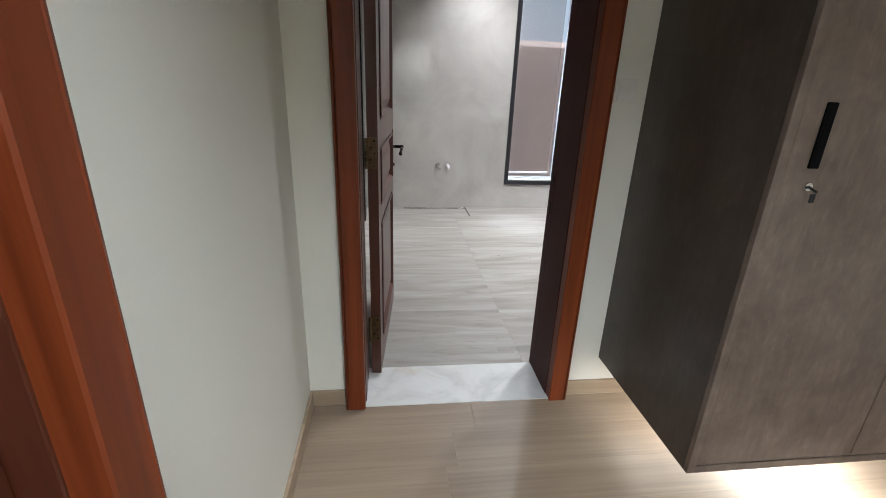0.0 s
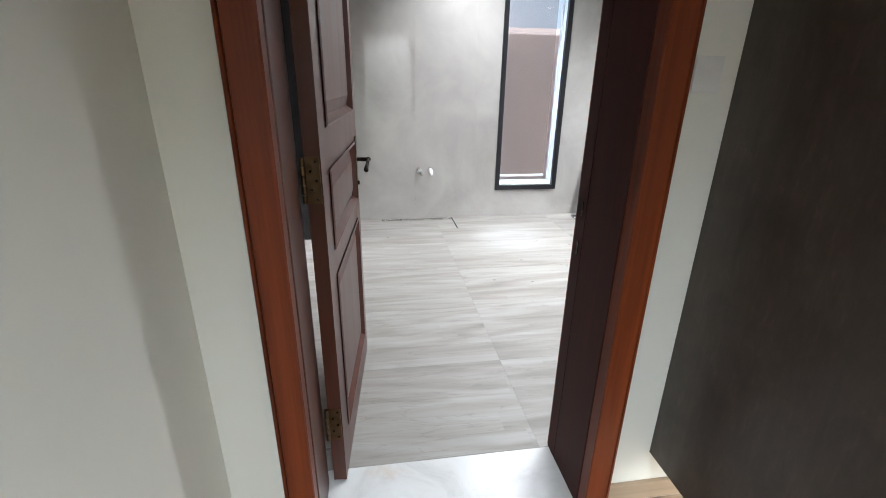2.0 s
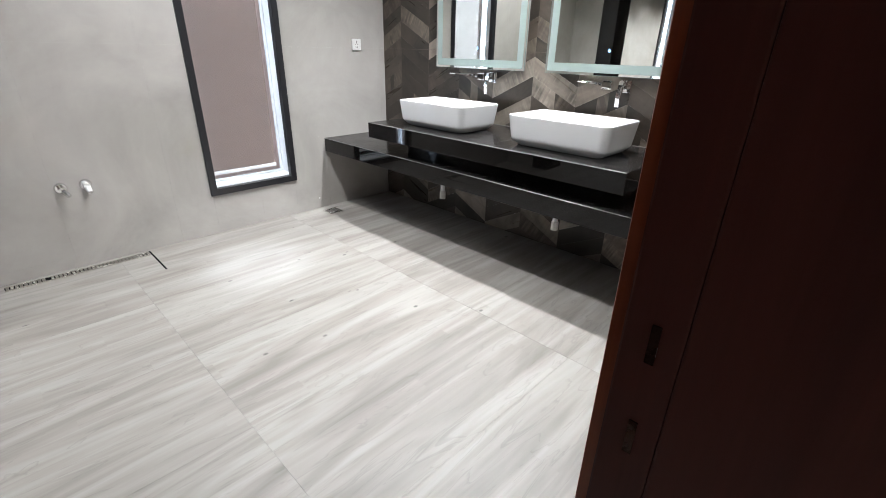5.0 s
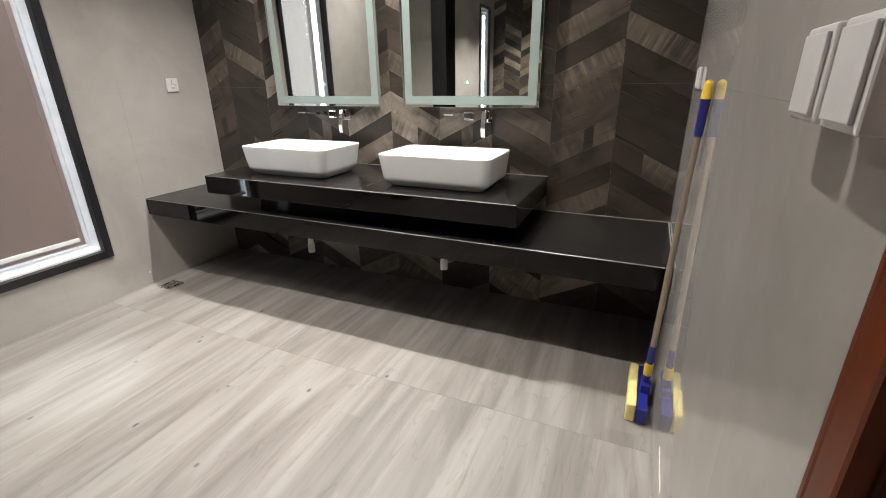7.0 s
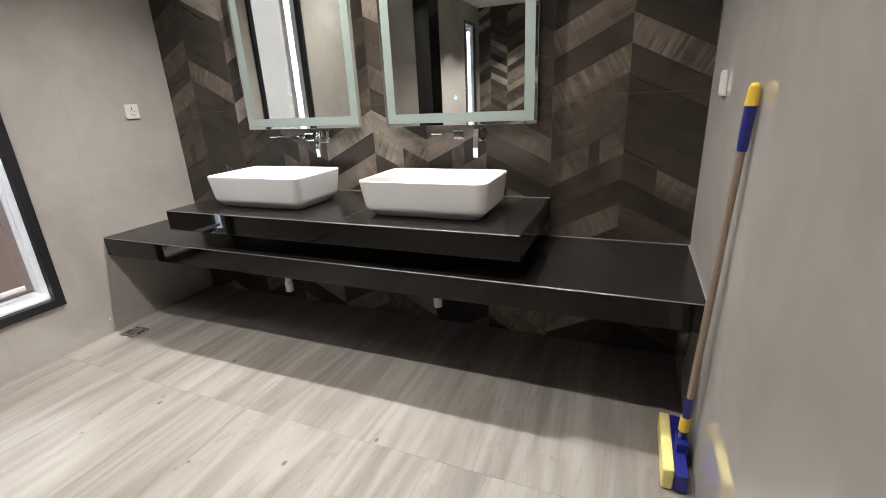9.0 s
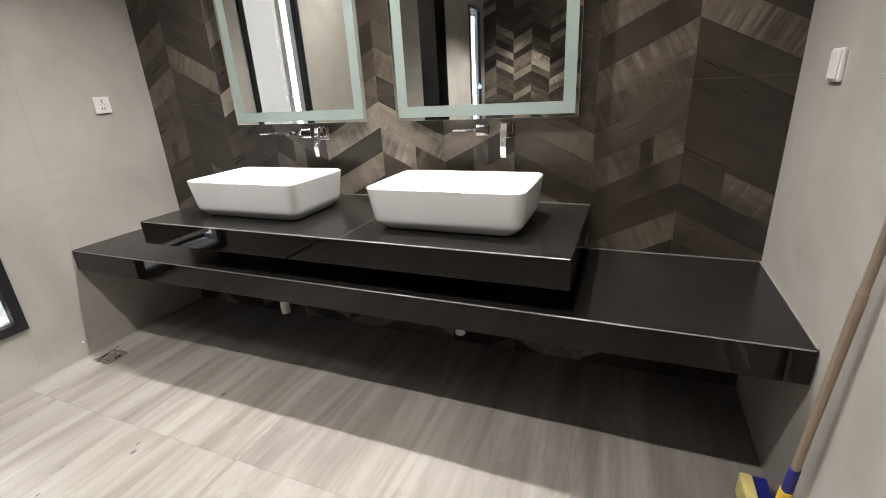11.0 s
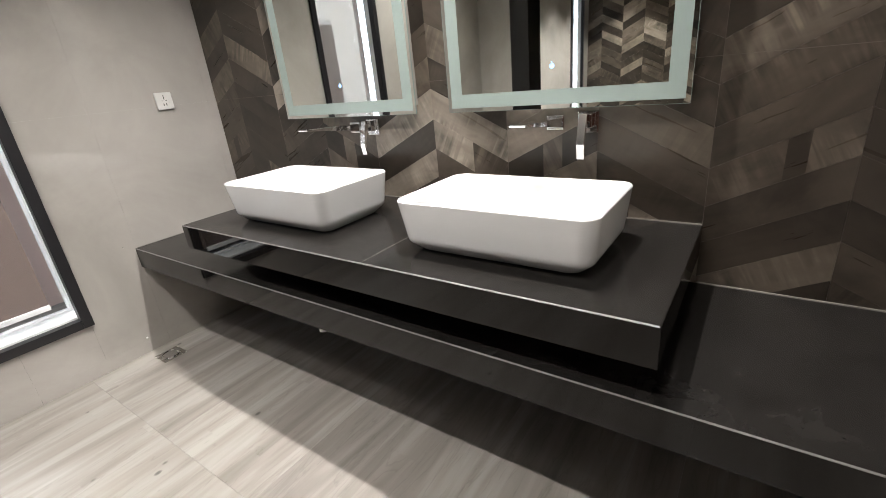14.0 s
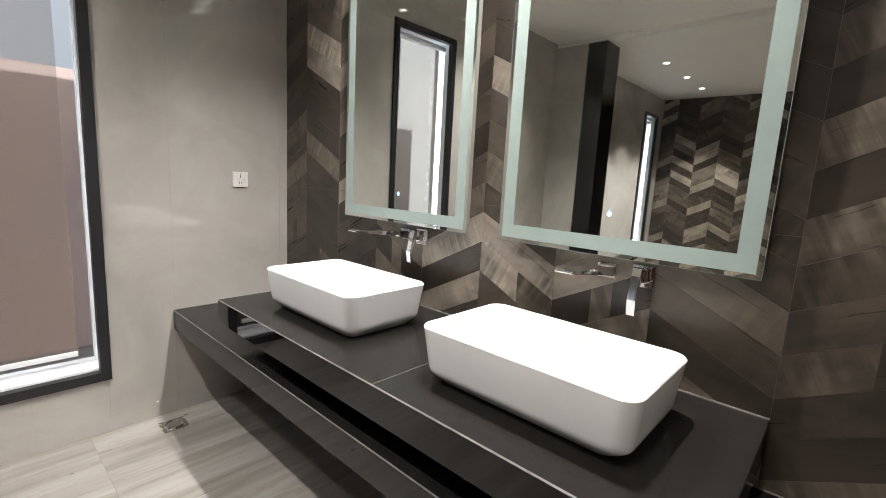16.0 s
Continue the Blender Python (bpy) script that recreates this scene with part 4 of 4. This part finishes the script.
# ---- pieces: floor tiles, laminate boards, wall tiles, chevron boards ----


def slab_mesh(name, lx, ly, t, material, e=0.0012):
    """A thin slab with eased top edges, from the origin."""
    bm = bmesh.new()
    rings = [[bm.verts.new((x, y, z)) for x, y in ((i, i), (lx - i, i), (lx - i, ly - i), (i, ly - i))] for z, i in ((-t, 0), (-e, 0), (0, e))]
    skin(bm, rings)
    return mesh_of(name, bm, material)


floor_ob = bpy.data.objects["floor"]
meshes = {}


def piece(name, me, parent, m):
    ob = new(name, me)
    ob.parent = parent
    ob.matrix_basis = m
    return ob


TX, TY, J = 1.20, 0.60, 0.0006
xs = [0.95 + TX * k for k in range(-5, 4)]
for xa in xs:
    for r in range(6):
        ya = Y0 + TY * r
        a0, a1, c0, c1 = max(xa, X0), min(xa + TX, X1), ya, min(ya + TY, Y1)
        if a1 - a0 < 0.02 or c1 - c0 < 0.02:
            continue
        key = (round(a1 - a0, 3), round(c1 - c0, 3))
        if key not in meshes:
            meshes[key] = slab_mesh("floor_tile", key[0] - J, key[1] - J, 0.010, FTILE, 0.0003)
        piece("floor_tile", meshes[key], floor_ob, pose(a0, c0, 0))

hall_ob = bpy.data.objects["floor_hall"]
rng = random.Random(5)
BW, BL = 0.193, 1.29
y = HY - 0.015
row = 0
while y > -2.1:
    x = HX - rng.random() * 0.9
    while x < 3.1:
        a0, a1 = max(x, HX), min(x + BL, 3.1)
        key = (round(a1 - a0, 3), "board")
        if key[0] > 0.01:
            if key not in meshes:
                meshes[key] = slab_mesh("board", key[0] - 0.0003, BW - 0.0003, 0.010, LAM_FLOOR, 0.0003)
            piece("board", meshes[key], hall_ob, pose(a0, y - BW, 0))
        x += BL
    y -= BW
    row += 1

# concrete-look wall tiles round the openings


def cut(rects, hole):
    out = []
    for a0, a1, c0, c1 in rects:
        h0, h1, g0, g1 = max(a0, hole[0]), min(a1, hole[1]), max(c0, hole[2]), min(c1, hole[3])
        if h0 >= h1 or g0 >= g1:
            out.append((a0, a1, c0, c1))
            continue
        for r in ((a0, h0, c0, c1), (h1, a1, c0, c1), (h0, h1, c0, g0), (h0, h1, g1, c1)):
            if r[1] - r[0] > 0.004 and r[3] - r[2] > 0.004:
                out.append(r)
    return out


def tile_wall(parent, u0, u1, holes, place, start, zs=(0.0, 0.07, 1.27, 2.47, CEIL), w=0.60):
    us = [u0] + [v for v in (start + w * k for k in range(-20, 21)) if u0 + 0.01 < v < u1 - 0.01] + [u1]
    for a0, a1 in zip(us, us[1:]):
        for c0, c1 in zip(zs, zs[1:]):
            rects = [(a0, a1, c0, c1)]
            for hole in holes:
                rects = cut(rects, hole)
            for r in rects:
                key = (round(r[1] - r[0], 3), round(r[3] - r[2], 3), "w")
                if key not in meshes:
                    meshes[key] = slab_mesh("wall_tile", key[0] - 0.0003, key[1] - 0.0003, T - 0.001, WTILE, 0.0002)
                piece("wall_tile", meshes[key], parent, place(r[0], r[2]))


tile_wall(bpy.data.objects["wall_window"], X0, X1, [WIN, WIN2], lambda u, z: Matrix(((1, 0, 0, u), (0, 0, -1, Y1), (0, 1, 0, z), (0, 0, 0, 1))), 2.55)
tile_wall(bpy.data.objects["wall_door"], -X1, -X0, [(-DX1 - 0.036, -DX0 + 0.036, -0.1, DOOR_H + 0.036)], lambda u, z: Matrix(((-1, 0, 0, -u), (0, 0, 1, Y0), (0, 1, 0, z), (0, 0, 0, 1))), -2.55)

# chevron boards: columns 0.33 m wide, boards rising and falling by turns
CW, PITCH, SLOPE = 0.33, 0.1175, 0.5


def clip_poly(poly, axis, limit, keep_above):
    out = []
    for (a, b) in zip(poly, poly[1:] + poly[:1]):
        ina, inb = [(p[axis] >= limit) == keep_above or p[axis] == limit for p in (a, b)]
        if ina:
            out.append(a)
        if ina != inb:
            f = (limit - a[axis]) / (b[axis] - a[axis])
            out.append((a[0] + (b[0] - a[0]) * f, a[1] + (b[1] - a[1]) * f))
    return out


def chevron_polys(u0, u1, z0, z1, phase):
    k0 = math.floor((u0 - phase) / CW)
    k1 = math.ceil((u1 - phase) / CW)
    for k in range(k0, k1):
        a, b = phase + k * CW, phase + (k + 1) * CW
        rise = SLOPE * CW * (1 if k % 2 == 0 else -1)
        base = 0.0 if rise > 0 else -rise
        j = math.floor((z0 - 0.4) / PITCH)
        while j * PITCH + base - 0.2 < z1:
            za = j * PITCH + base + 0.0195
            g = 0.0002
            poly = [(a + g, za + g), (b - g, za + rise + g), (b - g, za + rise + PITCH - g), (a + g, za + PITCH - g)]
            row_j = j
            j += 1
            for axis, lim, above in ((0, u0, True), (0, u1, False), (1, z0, True), (1, z1, False)):
                poly = clip_poly(poly, axis, lim, above) if len(poly) > 2 else []
            if len(poly) > 2 and max(p[1] for p in poly) - min(p[1] for p in poly) > 0.01 and max(p[0] for p in poly) - min(p[0] for p in poly) > 0.01:
                yield poly, rise, k, row_j


# tone and saw-mark strength of the printed boards, by column and row; columns of one print repeat every eight
# tones also hold vanity light: columns 0-1 darkened, those round the taps lightened
TONES = {
    0: {4: (0.36, 0.2), 5: (0.08, 0.0), 6: (0.46, 0.6), 7: (0.20, 0.0), 8: (0.16, 0.0), 9: (0.12, 0.0), 10: (0.26, 0.1), 11: (0.58, 1.0), 12: (0.18, 0.0), 13: (0.2, 0.1), 14: (0.3, 0.2)},
    1: {4: (0.52, 0.7), 5: (0.18, 0.1), 6: (0.30, 0.1), 7: (0.30, 0.9), 8: (0.42, 0.1), 9: (0.38, 0.9), 10: (0.58, 1.0), 11: (0.27, 0.1), 12: (0.52, 1.0), 13: (0.24, 0.1), 14: (0.44, 0.8), 15: (0.2, 0.1)},
    2: {5: (0.74, 0.7), 6: (0.42, 0.2), 7: (0.46, 0.1), 8: (0.62, 0.2), 9: (0.50, 0.1)},
    3: {5: (0.66, 0.5), 6: (0.72, 0.3), 7: (0.26, 0.1), 8: (0.82, 0.2), 9: (0.84, 0.6)},
    4: {5: (0.5, 0.3), 6: (0.45, 0.4), 7: (0.84, 0.9), 8: (0.92, 0.8), 9: (0.36, 0.2), 10: (0.62, 0.5), 12: (0.36, 0.2), 13: (0.80, 0.4)},
    5: {5: (0.5, 0.3), 6: (0.88, 0.3), 7: (0.28, 0.1), 8: (1.0, 0.5), 9: (0.6, 0.3)},
    6: {7: (0.25, 0.1), 8: (0.60, 0.3), 9: (0.3, 0.1)},
    7: {7: (0.30, 0.2), 8: (0.40, 0.3), 9: (0.25, 0.1)},
}


# boards printed as several lengths end to end: where each ends along the wall, with its tone
SPLITS = {
    (1, 7): ((0.105, 0.50, 0.8), (0.153, 0.16, 0.0), (0.33, 0.50, 0.5)),
    (0, 6): ((0.18, 0.52, 0.9), (0.33, 0.26, 0.1)),
    (2, 5): ((0.22, 0.78, 1.0), (0.33, 0.30, 0.1)),
    (3, 7): ((0.12, 0.22, 0.0), (0.19, 0.62, 0.6), (0.33, 0.16, 0.0)),
    (4, 7): ((0.15, 0.50, 0.9), (0.33, 0.88, 0.9)),
    (6, 7): ((0.14, 0.20, 0.1), (0.21, 0.70, 0.3), (0.33, 0.24, 0.1)),
    (4, 11): ((0.2, 0.75, 0.4), (0.33, 0.42, 0.2)),
}


def lengths(poly, k, j):
    """The lengths of one board, each with its tone and saw marks."""
    cuts = SPLITS.get((k % 8, j))
    if not cuts:
        yield poly, board_tone(k, j)
        return
    start = 3.06 - CW * 2 + k * CW
    last = start - 0.01
    for end, tone, saw in cuts:
        p = clip_poly(poly, 0, last, True)
        p = clip_poly(p, 0, start + end + (0.01 if end >= CW else 0), False) if len(p) > 2 else []
        last = start + end
        if len(p) > 2:
            yield p, (tone, saw)


def board_tone(k, j):
    known = TONES[k % 8].get(j)
    if known:
        return known
    dice = random.Random(k * 131 + j * 17 + 3)
    return dice.choice((0.12, 0.2, 0.3, 0.4, 0.5, 0.62, 0.78, 0.95)), dice.choice((0.0, 0.1, 0.3, 0.8))


def board_faces(bm, uv, tone_uv, poly, rise, tone, t=0.007):
    """One board: a face at height t with its sides, the texture laid along the board."""
    ang = math.atan2(rise, CW)
    ca, sa = math.cos(ang), math.sin(ang)
    top = [bm.verts.new((u, z, t)) for u, z in poly]
    low_ring = [bm.verts.new((u, z, 0)) for u, z in poly]
    faces = [bm.faces.new(top)]
    for i in range(len(poly)):
        j = (i + 1) % len(poly)
        faces.append(bm.faces.new((low_ring[i], low_ring[j], top[j], top[i])))
    for f in faces:
        for lo in f.loops:
            u, z, _ = lo.vert.co
            lo[uv].uv = (u * ca + z * sa, -u * sa + z * ca)
            lo[tone_uv].uv = tone


def board_mesh():
    bm = bmesh.new()
    return bm, bm.loops.layers.uv.new("grain"), bm.loops.layers.uv.new("tone")


to_vanity = Matrix(((0, 0, -1, X1 + 0.0075), (1, 0, 0, 0), (0, 1, 0, 0), (0, 0, 0, 1)))
to_far = Matrix(((0, 0, 1, X0 - 0.0075), (1, 0, 0, 0), (0, 1, 0, 0), (0, 0, 0, 1)))
for poly, rise, k, j in chevron_polys(Y0, Y1, 0.0, CEIL, 3.06 - CW * 2):
    for length, tone in lengths(poly, k, j):
        bm, uv, tone_uv = board_mesh()
        board_faces(bm, uv, tone_uv, length, rise, tone)
        piece("chevron_board", mesh_of("chevron_board", bm, CHEV), wall_v, to_vanity)
bm, uv, tone_uv = board_mesh()
for poly, rise, k, j in chevron_polys(Y0, Y1, 0.0, CEIL, 3.06 - CW * 2):
    board_faces(bm, uv, tone_uv, poly, rise, board_tone(k + 40, j + 40))
far_boards = part("chevron_boards", bm, CHEV, wall_far)
far_boards.matrix_basis = to_far
tagged(far_boards, "dark chevron wood-look boards", kind="stuff")

# joints of the large printed tiles
jl = [(X1 - 0.0002, X1 + 0.002, Y0, Y1, 1.2693, 1.2707)]
for y in (3.06, 3.72, 4.38, 5.04):
    jl.append((X1 - 0.0002, X1 + 0.002, y - 0.0006, y + 0.0006, 0.0, CEIL))
structure("tile_joints", boxes(bmesh.new(), *jl), m_plain("pale_tile_joint", (0.13, 0.11, 0.095), 0.6), "thin pale joints of the chevron tiles")
